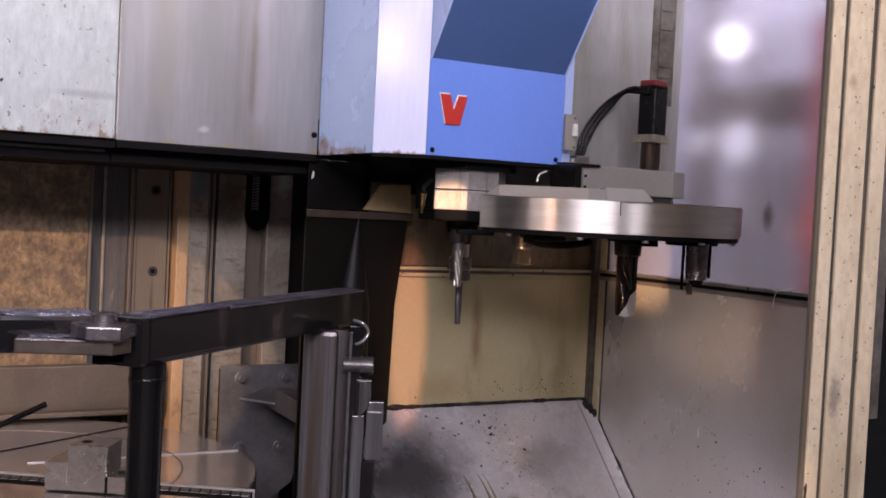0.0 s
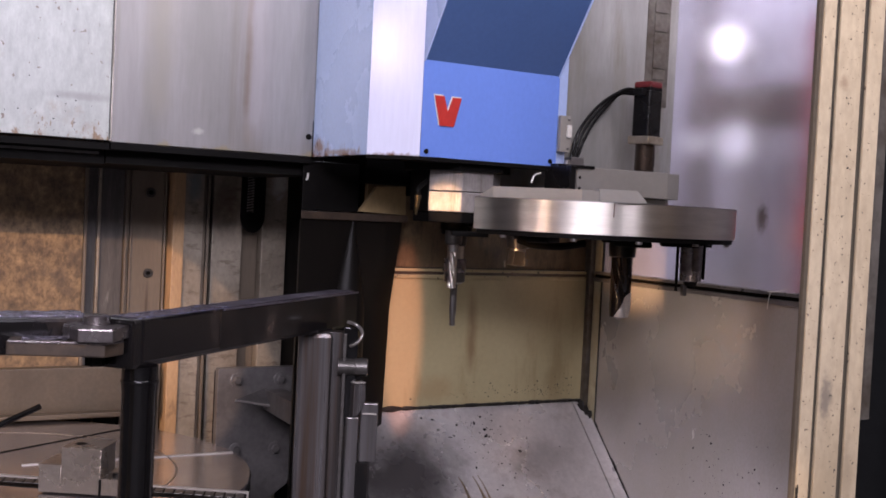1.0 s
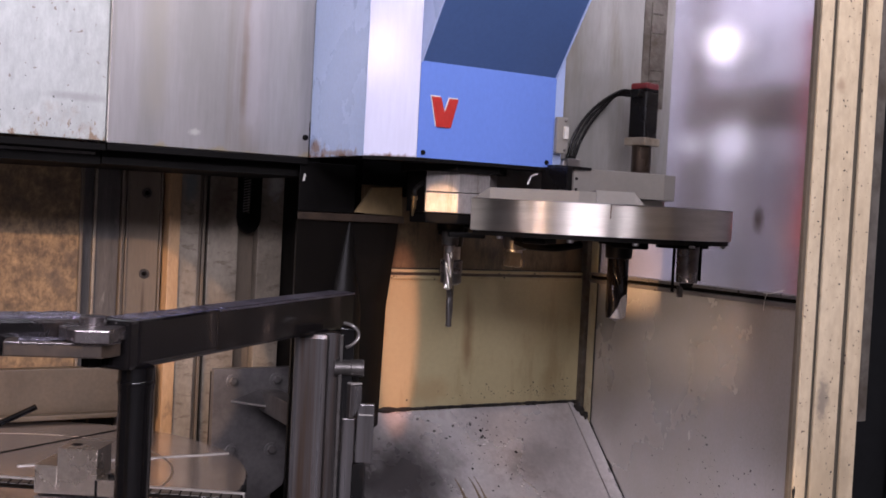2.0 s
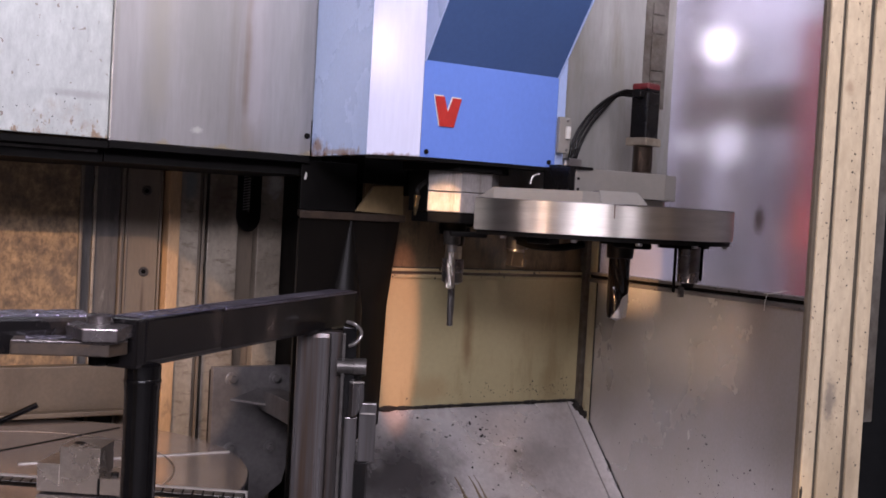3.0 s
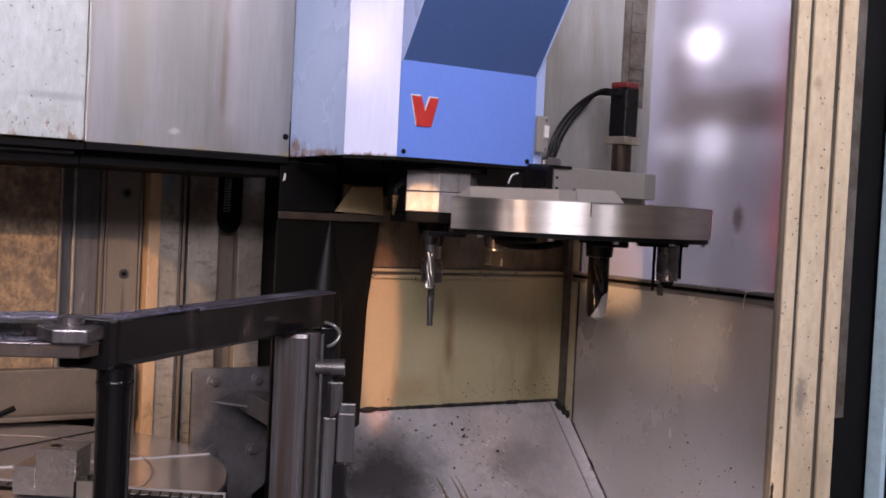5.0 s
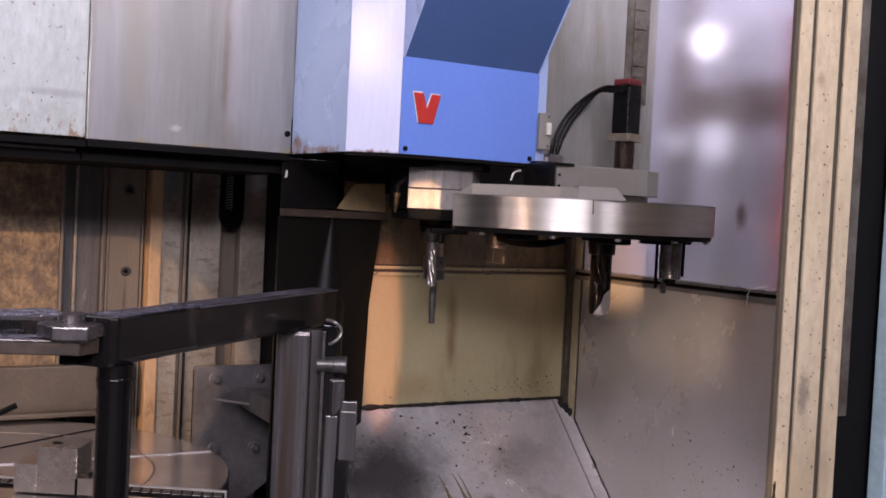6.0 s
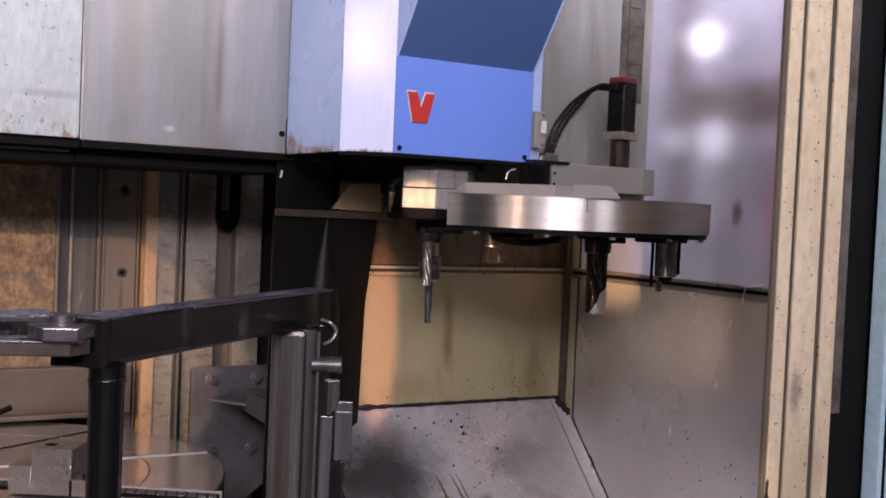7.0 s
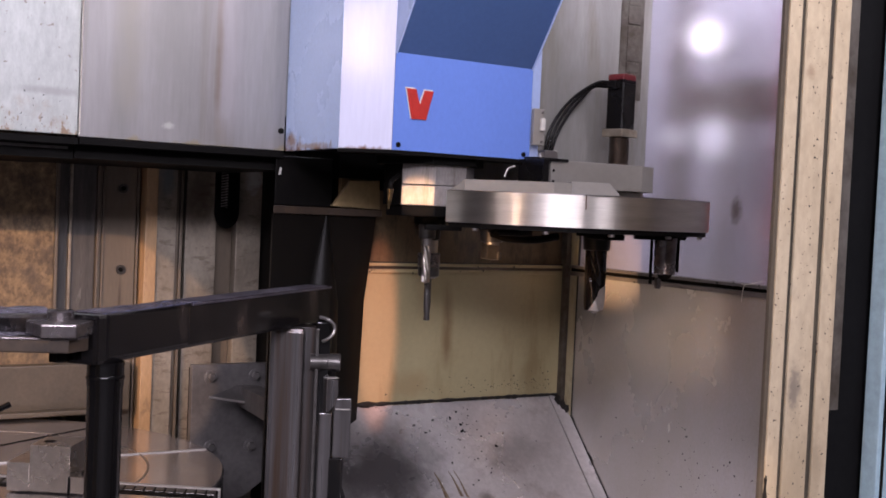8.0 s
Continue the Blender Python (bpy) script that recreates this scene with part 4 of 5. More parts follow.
part("setting_screw", slab(OX - 0.024, OX - 0.010, OY + 0.0, OY + 0.012, 1.408, 1.437, 0.002), DARKSTEEL, bore)

# ---- tool magazine ----
ca, sa = math.cos(radians(31)), math.sin(radians(31))
DX, DY, DR = 0.308 * ca + 3.0 * sa, -0.308 * sa + 3.0 * ca, 0.4125
def disc_point(right, ahead):
    """A plan point from the disc's centre, turned to the camera's heading so that it fits the view."""
    return (DX + right * ca + ahead * sa, DY - right * sa + ahead * ca)
def arc(r, a0, a1, n):
    return [disc_point(r * math.cos(radians(a0 + (a1 - a0) * k / n)), r * math.sin(radians(a0 + (a1 - a0) * k / n))) for k in range(n + 1)]
def strip_bar(a, b, w, z0, z1, bevel=0.003):
    a, b = Vector((*a, 0)), Vector((*b, 0))
    d = b - a
    own = slab(-d.length / 2, d.length / 2, -w / 2, w / 2, z0, z1, bevel)
    bmesh.ops.transform(own, matrix=Matrix.Translation((a + b) / 2) @ Matrix.Rotation(math.atan2(d.y, d.x), 4, "Z"), verts=own.verts)
    return own
mag = thing("tool_magazine", "round tool magazine with a brushed steel rim, open towards the spindle", "tool magazine")
smooth(part("rim", prism(arc(DR, 224.6, 430, 110) + arc(DR - 0.006, 430, 224.6, 110), 1.568, 1.645), BRIGHT, mag), 20)
smooth(part("rim_edge", prism(arc(DR + 0.0012, 224.8, 429.8, 110) + arc(DR - 0.006, 429.8, 224.8, 110), 1.6452, 1.6475), STEEL, mag, "thin bright top edge"), 20)
part("base_plate", prism(arc(DR - 0.007, 225, 430, 60), 1.556, 1.5675), NEAR_BLACK, mag, "black base plate")
part("top_plate", prism(arc(DR - 0.007, 225, 430, 60), 1.640, 1.6445), PAINTGREY, mag)
jx, jy = disc_point(0.035, -math.sqrt(DR ** 2 - 0.035 ** 2) - 0.0005)
part("rim_joint", slab(-0.0007, 0.0007, -0.0012, 0.0012, 1.612, 1.645), SCALE, mag, "rusty joint of the rim").matrix_world = Matrix.Translation((jx, jy, 0))
bm = prism([disc_point(*q) for q in ((-0.285, -0.285), (-0.25, -0.31), (-0.04, -0.388), (0.004, -0.372), (0.004, 0.1), (-0.2, -0.05))], 1.646, 1.674)
for v in bm.verts:
    if v.co.z > 1.66 and (v.co.x - DX) * ca - (v.co.y - DY) * sa < -0.27:
        v.co.z = 1.649
part("cover", bm, PAINTGREY, mag, "grey sheet cover with a sloping end")
bm = prism([disc_point(*q) for q in ((0.006, -0.374), (0.100, -0.366), (0.122, -0.356), (0.122, -0.12), (0.006, 0.0))], 1.648, 1.679)
for v in bm.verts:
    if v.co.z > 1.66 and (v.co.x - DX) * ca - (v.co.y - DY) * sa > 0.115:
        v.co.z = 1.650
    elif v.co.z > 1.66 and (v.co.x - DX) * sa + (v.co.y - DY) * ca < -0.3:
        v.co.x, v.co.y = v.co.x + 0.035 * sa, v.co.y + 0.035 * ca
part("cover", bm, PAINTGREY, mag, "folded cover with a sloping end")
part("gear_box", prism([(1.835, 2.47), (2.15, 2.45), (2.215, 2.475), (2.215, 2.665), (1.835, 2.665)], 1.674, 1.750, 0.003), PAINTGREY, mag, "light grey gear box")
part("gear_foot", prism([(1.84, 2.52), (2.19, 2.50), (2.225, 2.53), (2.225, 2.664), (1.84, 2.664)], 1.646, 1.673, 0.003), PAINTGREY, mag)
for x, z in ((1.843, 1.72), (1.843, 1.69)):
    part("screw", lathe([(0.004, 0), (0.004, 0.003)], 10, Matrix.Translation((x, 2.4695, z)) @ UPY), NEAR_BLACK, mag)
for right, ahead in ((-0.30, -0.02), (-0.13, -0.02), (0.27, -0.02), (0.13, 0.10), (0.33, 0.1), (-0.12, -0.3), (0.1, -0.3)):
    part("gripper", slab(-0.05, 0.05, -0.028, 0.028, 1.541, 1.5555, 0.004), NEAR_BLACK, mag, "black tool gripper").matrix_world = Matrix.Translation((*disc_point(right, ahead), 0)) @ Matrix.Rotation(math.atan2(ahead, right) - radians(31), 4, "Z")
for deg in (236, 262, 285, 310, 338):
    part("stud", lathe([(0.007, 1.549), (0.008, 1.552), (0.008, 1.5555)], 10, Matrix.Translation((*disc_point(0.395 * math.cos(radians(deg)), 0.395 * math.sin(radians(deg))), 0))), STEEL, mag)
bow = curve_points([(*disc_point(-0.17, -0.13), 1.54), (*disc_point(-0.13, -0.16), 1.53), (*disc_point(-0.06, -0.16), 1.53), (*disc_point(0.0, -0.13), 1.54)])
part("gripper_arm", pipe(bow, 0.010, 8), NEAR_BLACK, mag, "black curved gripper arm")
arm = part("gripper_arm", strip_bar((1.606, 2.728), (1.73, 2.48), 0.045, 1.567, 1.583), NEAR_BLACK, mag, "black gripper arm")
FARTHER = Matrix.Translation((0, 0, 1.6)) @ Matrix.Scale(1.04, 4) @ Matrix.Translation((0, 0, -1.6))
for ob in (mag, face, drill, bore):
    ob.matrix_world = FARTHER
arm_col = thing("magazine_column", "grey sheet-clad column that carries the tool magazine", "machine column")
part("body", slab(1.908, 2.368, 2.690, 3.05, 1.66, 2.88, 0.003), COLSHEET, arm_col)
part("rack", slab(2.240, 2.332, 2.687, 2.6905, 1.97, 2.88), STAINED, arm_col, "stained recess of the rack")
for z0, z1 in ((2.056, 2.085), (2.09, 2.20), (2.206, 2.26), (2.266, 2.3)):
    part("rack_cover", slab(2.266, 2.316, 2.683, 2.687, z0, z1, 0.001), STAINED, arm_col, "stained cover strip")

motor = thing("servo_motor", "black servo motor with a red cap on a steel flange", "servo motor")
MX, MY = 2.09, 2.49
MR = Matrix.Translation((MX, MY, 0)) @ Matrix.Rotation(radians(14), 4, "Z")
def on_motor(name, bm, mat, label=""):
    bmesh.ops.transform(bm, matrix=MR, verts=bm.verts)
    return part(name, bm, mat, motor, label)
on_motor("body", prism([(-0.026, -0.031), (0.026, -0.031), (0.031, -0.026), (0.031, 0.026), (0.026, 0.031), (-0.026, 0.031), (-0.031, 0.026), (-0.031, -0.026)], 1.853, 1.985, 0.003), BLACK)
on_motor("encoder", slab(-0.029, 0.029, -0.029, 0.029, 1.985, 1.996, 0.002), BLACK)
on_motor("cap", slab(-0.030, 0.030, -0.030, 0.030, 1.992, 2.012, 0.007), DARKRED, "red end cap")
on_motor("flange", slab(-0.037, 0.037, -0.037, 0.037, 1.830, 1.853, 0.003), FLANGE, "tarnished steel flange")
on_motor("neck", lathe([(0.029, 1.742), (0.031, 1.744), (0.031, 1.752), (0.029, 1.754), (0.029, 1.83)], 28), NECK, "rusty steel neck")
on_motor("plug", slab(-0.050, -0.028, -0.016, 0.016, 1.968, 1.99, 0.003), BLACK)
for k in range(3):
    o = 0.010 * (k - 1)
    cable = curve_points([(MX - 0.035, MY + 0.01 + o, 1.985 - 0.005 * k), (2.035, 2.540 + o, 1.988 - 0.006 * k), (1.990 + o, 2.558, 1.948 - 0.003 * k), (1.945 + o * 1.6, 2.568, 1.892), (1.914 + o * 1.5, 2.573, 1.834), (1.894 + o, 2.573, 1.768)], 8)
    smooth(part("cable", pipe(cable, 0.0044, 10), BLACK, motor, "black cable"))
motor.matrix_world = Matrix.Translation((0, 0, 1.6)) @ Matrix.Scale(1.04, 4) @ Matrix.Translation((0, 0, -1.6))
plug = thing("connector_block", "black connector block with steel plugs on top", "connector")
part("body", slab(1.815, 1.833, 2.475, 2.60, 1.684, 1.752, 0.002), BLACK, plug)
part("box", slab(1.834, 1.965, 2.56, 2.665, 1.751, 1.76, 0.002), BLACK, plug)
part("socket", slab(1.925, 1.972, 2.625, 2.66, 1.76, 1.786, 0.002), STEEL, plug)
part("socket", lathe([(0.009, 1.76), (0.009, 1.775)], 12, Matrix.Translation((1.885, 2.59, 0))), STEEL, plug)

# ---- rotary table ----
TX, TY, TR, TZ = 0.398, 3.08, 0.698, 0.86
table = thing("rotary_table", "round polished steel rotary table with T-slots", "rotary table")
smooth(part("plate", lathe([(TR - 0.03, 0.62), (TR, 0.64), (TR, TZ - 0.004), (TR - 0.004, TZ)], 128, Matrix.Translation((TX, TY, 0))), TABLE, table), 25)
part("base", lathe([(TR - 0.08, 0.0), (TR - 0.08, 0.62)], 64, Matrix.Translation((TX, TY, 0))), NEAR_BLACK, table)
def strip(a, b, w, z0, z1, bevel=0.0):
    return strip_bar(a, b, w, z0, z1, bevel)
part("t_slot", strip((0.20, 3.132), (0.872, 3.519), 0.010, TZ - 0.03, TZ + 0.0015), NEAR_BLACK, table, "dark T-slot")
part("t_slot_edge", strip((0.500, 3.119), (1.090, 3.098), 0.009, TZ - 0.03, TZ + 0.003, 0.001), GROUND, table, "bright slot edge")
part("jaw_way", strip((0.22, 3.105), (0.945, 2.605), 0.075, TZ - 0.03, TZ + 0.0015), NEAR_BLACK, table, "dark jaw slot")
part("jaw_way_edge", strip((0.25, 3.145), (0.975, 2.645), 0.012, TZ - 0.03, TZ + 0.004, 0.001), GROUND, table, "bright slot edge")
for k in range(32):
    u = k / 31
    x, y = 0.27 + u * 0.67, 3.075 - u * 0.462
    part("jaw_thread", slab(-0.0108, 0.0108, -0.012, 0.03, TZ - 0.02, TZ + 0.0035, 0.002), DARKSTEEL, table).matrix_world = Matrix.Translation((x, y, 0)) @ Matrix.Rotation(math.atan2(-0.416, 0.55) + 0.25, 4, "Z")
smooth(part("ring_mark", lathe([(0.50, TZ - 0.001), (0.50, TZ + 0.0007), (0.494, TZ + 0.0007), (0.494, TZ - 0.001)], 96, Matrix.Translation((TX, TY, 0))), STEEL, table))
block = thing("clamping_block", "bare steel clamping block with a bolt hole, stepped at one end", "clamping block")
BM = Matrix.Translation((0.49, 2.815, 0)) @ Matrix.Rotation(math.atan2(-0.543, 0.84), 4, "Z")
part("shoulder", prism([(0.0, 0.0), (0.0555, 0.0), (0.0555, 0.12), (0.0, 0.12)], TZ + 0.004, TZ + 0.074, 0.001, None, BM), BLOCK, block)
part("jaw", prism([(0.056, 0.0), (0.155, 0.0), (0.155, 0.105), (0.056, 0.105)], TZ + 0.004, TZ + 0.118, 0.001, None, BM), BLOCK, block)
part("step", prism([(0.1555, 0.0), (0.222, 0.0), (0.222, 0.12), (0.1555, 0.12)], TZ + 0.004, TZ + 0.045, 0.001, None, BM), BLOCK, block)
part("groove", prism([(0.152, -0.0012), (0.158, -0.0012), (0.158, 0.001), (0.152, 0.001)], TZ + 0.004, TZ + 0.044, 0, None, BM), NEAR_BLACK, block, "dark joint")
part("hole", lathe([(0.013, TZ + 0.11), (0.013, TZ + 0.1192)], 20, BM @ Matrix.Translation((0.086, 0.05, 0))), NEAR_BLACK, block, "dark bolt hole")
smooth(part("bolt", lathe([(0.010, TZ + 0.045), (0.010, TZ + 0.053), (0.008, TZ + 0.055)], 16, BM @ Matrix.Translation((0.185, 0.03, 0))), OILY, block, "dark bolt head"))
bar = thing("pry_bar", "dark round steel bar lying across the table", "bar")
part("bar", pipe([(0.275, 3.225, 0.872), (0.561, 3.213, 1.003)], 0.0085, 12), OILY, bar)

# ---- guard beam, posts ----
BZ = 1.36
beam = thing("guard_beam", "dark oiled square-tube guard beam on posts with a bolted joint", "guard beam")
def lumpy(a, b, w, z, cell=0.003, amount=0.0028, seed=0.0):
    """A thin crust of oil and chips over a beam's top: a grid with uneven height, closed below."""
    a, b = Vector((*a, 0)), Vector((*b, 0))
    d = b - a
    side = Vector((-d.y, d.x, 0)).normalized()
    nx, ny = int(d.length / cell), int(w / cell)
    own = bmesh.new()
    rows = []
    for i in range(nx + 1):
        row = []
        for j in range(ny + 1):
            p = a + d * (i / nx) + side * (w * (j / ny - 0.5))
            rim = min(i, nx - i, j, ny - j)
            q = Vector((d.normalized().dot(p) * 26 + seed, side.dot(p) * 95, seed))
            h = amount * (0.7 * noise.noise(q) + 0.5 * noise.noise(q * 2.3)) if rim else -0.004
            row.append(own.verts.new((p.x, p.y, z + h)))
        rows.append(row)
    for u, v in zip(rows, rows[1:]):
        for j in range(ny):
            own.faces.new((u[j], v[j], v[j + 1], u[j + 1]))
    return own


def edge_tube(a, b, w, z0, z1):
    return strip(a, b, w, z0, z1, 0.008)
tube = part("tube", edge_tube((0.51, 2.19), (1.343, 2.903), 0.082, BZ - 0.098, BZ + 0.002), BEAM, beam)
part("wet_top", lumpy((0.53, 2.207), (0.80, 2.439), 0.076, BZ + 0.003), WET, tube, "oil-wet top face")
# lilac tone paints the sheen that the beam's top reflects
part("top_sheen", strip((0.79, 2.4305), (1.335, 2.896), 0.066, BZ - 0.001, BZ + 0.0035), SHEEN, tube, "smooth top strip with the sheen in its colour")
# thin pale rod laid along the front edge as its highlight
part("bright_edge", pipe([(0.80, 2.386, BZ - 0.001), (1.368, 2.872, BZ - 0.001)], 0.0028, 8), SHEEN, tube, "bright edge line")
part("sleeve", strip((0.535, 2.211), (0.765, 2.408), 0.087, BZ - 0.090, BZ + 0.0015, 0.006), BEAM, tube, "thicker sleeve at the joint")
tube = part("tube", edge_tube((-0.3, 2.33), (0.485, 2.295), 0.12, BZ - 0.075, BZ - 0.002), BEAM, beam)
part("wet_top", lumpy((0.05, 2.322), (0.475, 2.300), 0.112, BZ + 0.001, seed=5.0), WET, tube, "oil-wet top face")
part("lug", prism([(0.412, 2.198), (0.423, 2.112), (0.483, 2.090), (0.583, 2.245), (0.50, 2.262), (0.45, 2.25)], 1.3255, 1.351, 0.003), LUG, beam, "worn hexagonal lug plate")
low_lug = part("lug", prism([(0.33, 2.262), (0.308, 2.182), (0.476, 2.118), (0.521, 2.156), (0.53, 2.235)], 1.294, 1.322, 0.003), LEDGE, beam, "worn rusty lower lug plate")
# worn light edge of the lower lug plate
part("bright_edge", pipe([(0.312, 2.181, 1.3205), (0.476, 2.119, 1.3205), (0.519, 2.156, 1.3205)], 0.0028, 8), LUG, low_lug, "bright edge line")
part("wet_pad", lumpy((0.34, 2.215), (0.425, 2.195), 0.05, 1.325, seed=9.0), WET, low_lug, "pool of oil on the lug")
smooth(part("joint_bolt", lathe([(0.026, 1.351), (0.026, 1.366), (0.023, 1.369)], 24, Matrix.Translation((0.477, 2.20, 0))), LUG, beam, "round bolt head"))
part("nut", lathe([(0.020, 1.268), (0.020, 1.297)], 6, Matrix.Translation((0.477, 2.20, 0))), NEAR_BLACK, beam, "dark nut")
smooth(part("post", lathe([(0.035, 0.0), (0.035, 1.212), (0.0365, 1.216), (0.0365, 1.263)], 32, Matrix.Translation((0.571, 2.218, 0))), OILY, beam, "black round post"))
part("channel_post", strip((1.156, 2.786), (1.236, 2.738), 0.08, 0.0, 1.262, 0.014), POST, beam, "grey rounded channel post")
smooth(part("post_collar", lathe([(0.0363, 1.226), (0.0382, 1.229), (0.0382, 1.234), (0.0363, 1.237)], 32, Matrix.Translation((0.571, 2.218, 0))), OILY, beam, "oily clamp ring"))
part("channel_web", strip((1.231, 2.758), (1.268, 2.735), 0.05, 0.0, 1.262), POST, beam)
part("channel_flange", strip((1.262, 2.726), (1.298, 2.706), 0.07, 0.0, 1.28, 0.004), OILY, beam)
part("channel_lip", strip((1.257, 2.716), (1.265, 2.712), 0.075, 0.0, 1.262, 0.001), DARKSTEEL, beam, "bright worn lip")
part("hook", pipe(curve_points([(1.245, 2.67, 1.296), (1.257, 2.65, 1.292), (1.272, 2.645, 1.280), (1.277, 2.645, 1.265), (1.270, 2.645, 1.250), (1.258, 2.65, 1.238), (1.25, 2.66, 1.232)]), 0.0045, 10), STEEL, beam, "bright steel hook")
fit_ = thing("pipe_fitting", "worn steel pipe fitting and clamp plates beside the post", "pipe fitting")
smooth(part("pipe_end", lathe([(0.022, 0), (0.022, 0.045), (0.024, 0.046), (0.024, 0.078), (0.020, 0.081)], 28, Matrix.Translation((1.235, 2.70, 1.172)) @ Matrix.Rotation(radians(90), 4, "Y") @ Matrix.Rotation(radians(24), 4, "X")), DARKSTEEL, fit_))
part("nut", lathe([(0.010, 0), (0.010, 0.012)], 6, Matrix.Translation((1.285, 2.665, 1.138))), NEAR_BLACK, fit_)
part("clamp_plate", prism([(1.262, 1.130), (1.296, 1.128), (1.298, 1.088), (1.288, 1.060), (1.272, 1.042), (1.262, 1.040)], -0.012, 0.012, 0.002, None, Matrix.Translation((0, 2.66, 0)) @ UPY), POST, fit_, "grey bent clamp plate")
part("clamp_edge", slab(1.262, 1.296, 2.646, 2.672, 1.1315, 1.1345, 0.001), GROUND, fit_, "bright plate edge")
part("leg", strip((1.262, 2.690), (1.292, 2.674), 0.02, 0.0, 1.035, 0.003), POST, fit_, "grey flat leg")
latch = part("latch", strip((1.296, 2.670), (1.337, 2.648), 0.02, 0.915, 1.076, 0.003), POST, fit_, "worn clamp plate")
part("latch_edge", strip((1.298, 2.664), (1.332, 2.646), 0.022, 1.046, 1.049), GROUND, latch, "bright scratch across the plate")
part("foot", strip((1.292, 2.675), (1.32, 2.655), 0.03, 0.0, 0.914, 0.003), OILY, fit_)
plate = thing("bracket_plate", "grey bracket plate bolted on with hexagon bolts", "bracket")
part("plate", prism([(0.0, 0.0), (0.287, 0.0), (0.287, 0.35), (0.27, 0.42), (0.2, 0.47), (0.10, 0.48), (0.06, 0.40), (0.0, 0.36)], 0, 0.03, 0.002, None, Matrix.Translation((1.213, 3.65, 1.03)) @ UPY @ Matrix.Scale(-1, 4, (0, 1, 0))), PLATE, plate)
part("spacer", slab(1.25, 1.47, 3.652, 3.775, 0.6, 1.0), NEAR_BLACK, plate)
for x, z in ((1.28, 0.987), (1.44, 0.987), (1.431, 0.74), (1.286, 0.744)):
    at = Matrix.Translation((x, 3.62, z)) @ UPY
    washer = part("washer", lathe([(0.024, 0), (0.024, 0.003), (0.022, 0.004)], 24, at), PLATE, plate)
    part("bolt", lathe([(0.015, 0.004), (0.015, 0.014), (0.012, 0.017)], 6, at), GREYCAST, washer, "hexagon bolt head")
bm = bmesh.new()
tri = [(1.234, 3.50, 0.941), (1.375, 3.50, 0.915), (1.385, 3.62, 0.957)]
v0 = [bm.verts.new(p) for p in tri]
v1 = [bm.verts.new((x, y, z - 0.008)) for x, y, z in tri]
bm.faces.new(v0), bm.faces.new(v1)
for i in range(3):
    bm.faces.new((v0[i], v0[(i + 1) % 3], v1[(i + 1) % 3], v1[i]))
gusset = part("gusset", bm, PLATE, plate, "triangular gusset with a bright edge")
part("gusset_edge", pipe([(1.234, 3.498, 0.940), (1.375, 3.498, 0.914)], 0.0038, 8), GROUND, gusset, "bright edge line")


def square_tube(a, b, half, bevel=0.004):
    """A square tube between two points, its top face level across."""
    a, b = Vector(a), Vector(b)
    d = b - a
    own = slab(-half, half, -half, half, -d.length / 2, d.length / 2, bevel)
    side = d.cross(Vector((0, 0, 1))).normalized()
    top = side.cross(d).normalized()
    turn = Matrix((side, top, d.normalized())).transposed().to_4x4()
    bmesh.ops.transform(own, matrix=Matrix.Translation((a + b) / 2) @ turn, verts=own.verts)
    return own


part("stay", square_tube((1.418, 3.62, 0.917), (1.262, 2.80, 0.985), 0.036), PLATE, plate, "square stay to the post")
# dark sheet guard between the column and the back panel
guard = thing("sheet_guard", "dark oily folded sheet guard", "sheet guard")
def folded(levels, back):
    """A bent sheet through plan lines at rising heights, with its thickness behind."""
    own = bmesh.new()
    rows = [[own.verts.new((x, y, z)) for x, y in pl] for pl, z in levels]
    rear = [[own.verts.new((x + 0.004, y + back, z)) for x, y in pl] for pl, z in levels]
    n = len(rows[0])
    for g in (rows, rear):
        for low, high in zip(g, g[1:]):
            for i in range(n - 1):
                own.faces.new((low[i], low[i + 1], high[i + 1], high[i]))
    for i in range(n - 1):
        own.faces.new((rows[-1][i], rows[-1][i + 1], rear[-1][i + 1], rear[-1][i]))
    for k in range(len(levels) - 1):
        for i in (0, n - 1):
            own.faces.new((rows[k][i], rows[k + 1][i], rear[k + 1][i], rear[k][i]))
    return own
def ridged(a, top, c, r, n=14):
    """A plan line from a to c with a half-round ridge of radius r at top."""
    a, top, c = Vector(a), Vector(top), Vector(c)
    d = (c - a).normalized()
    nrm = Vector((d.y, -d.x))
    return [tuple(a)] + [tuple(top - d * r * math.cos(math.pi * k / n) + nrm * r * 0.8 * math.sin(math.pi * k / n)) for k in range(n + 1)] + [tuple(c)]
smooth(part("shell", folded([(ridged((1.21, 2.945), (1.375, 2.995), (1.545, 3.06), 0.085), 0.2), (ridged((1.2115, 2.9485), (1.398, 3.010), (1.578, 3.074), 0.060), 1.30),
                             (ridged((1.213, 2.952), (1.418, 3.030), (1.612, 3.080), 0.004), 1.565)], 0.02), OILSHEET, guard), 60)
part("ledge", prism([(1.208, 2.94), (1.418, 3.018), (1.622, 3.060), (1.622, 3.097), (1.50, 3.58), (1.474, 3.58)], 1.566, 1.588, 0.003), LEDGE, guard, "rusty dark steel ledge")
part("box", prism([(1.275, 3.10), (1.47, 3.11), (1.50, 3.58), (1.474, 3.58)], 1.590, 1.74, 0.003), NEAR_BLACK, guard, "dark box above the ledge")
# the lamp's warm patch and its sloping edge, put into a tan quad
own = bmesh.new()
quad = [(1.465, 1.594), (1.522, 1.674), (1.624, 1.679), (1.629, 1.589)]
front = [own.verts.new((x, 3.090, z)) for x, z in quad]
rear = [own.verts.new((x, 3.106, z)) for x, z in quad]
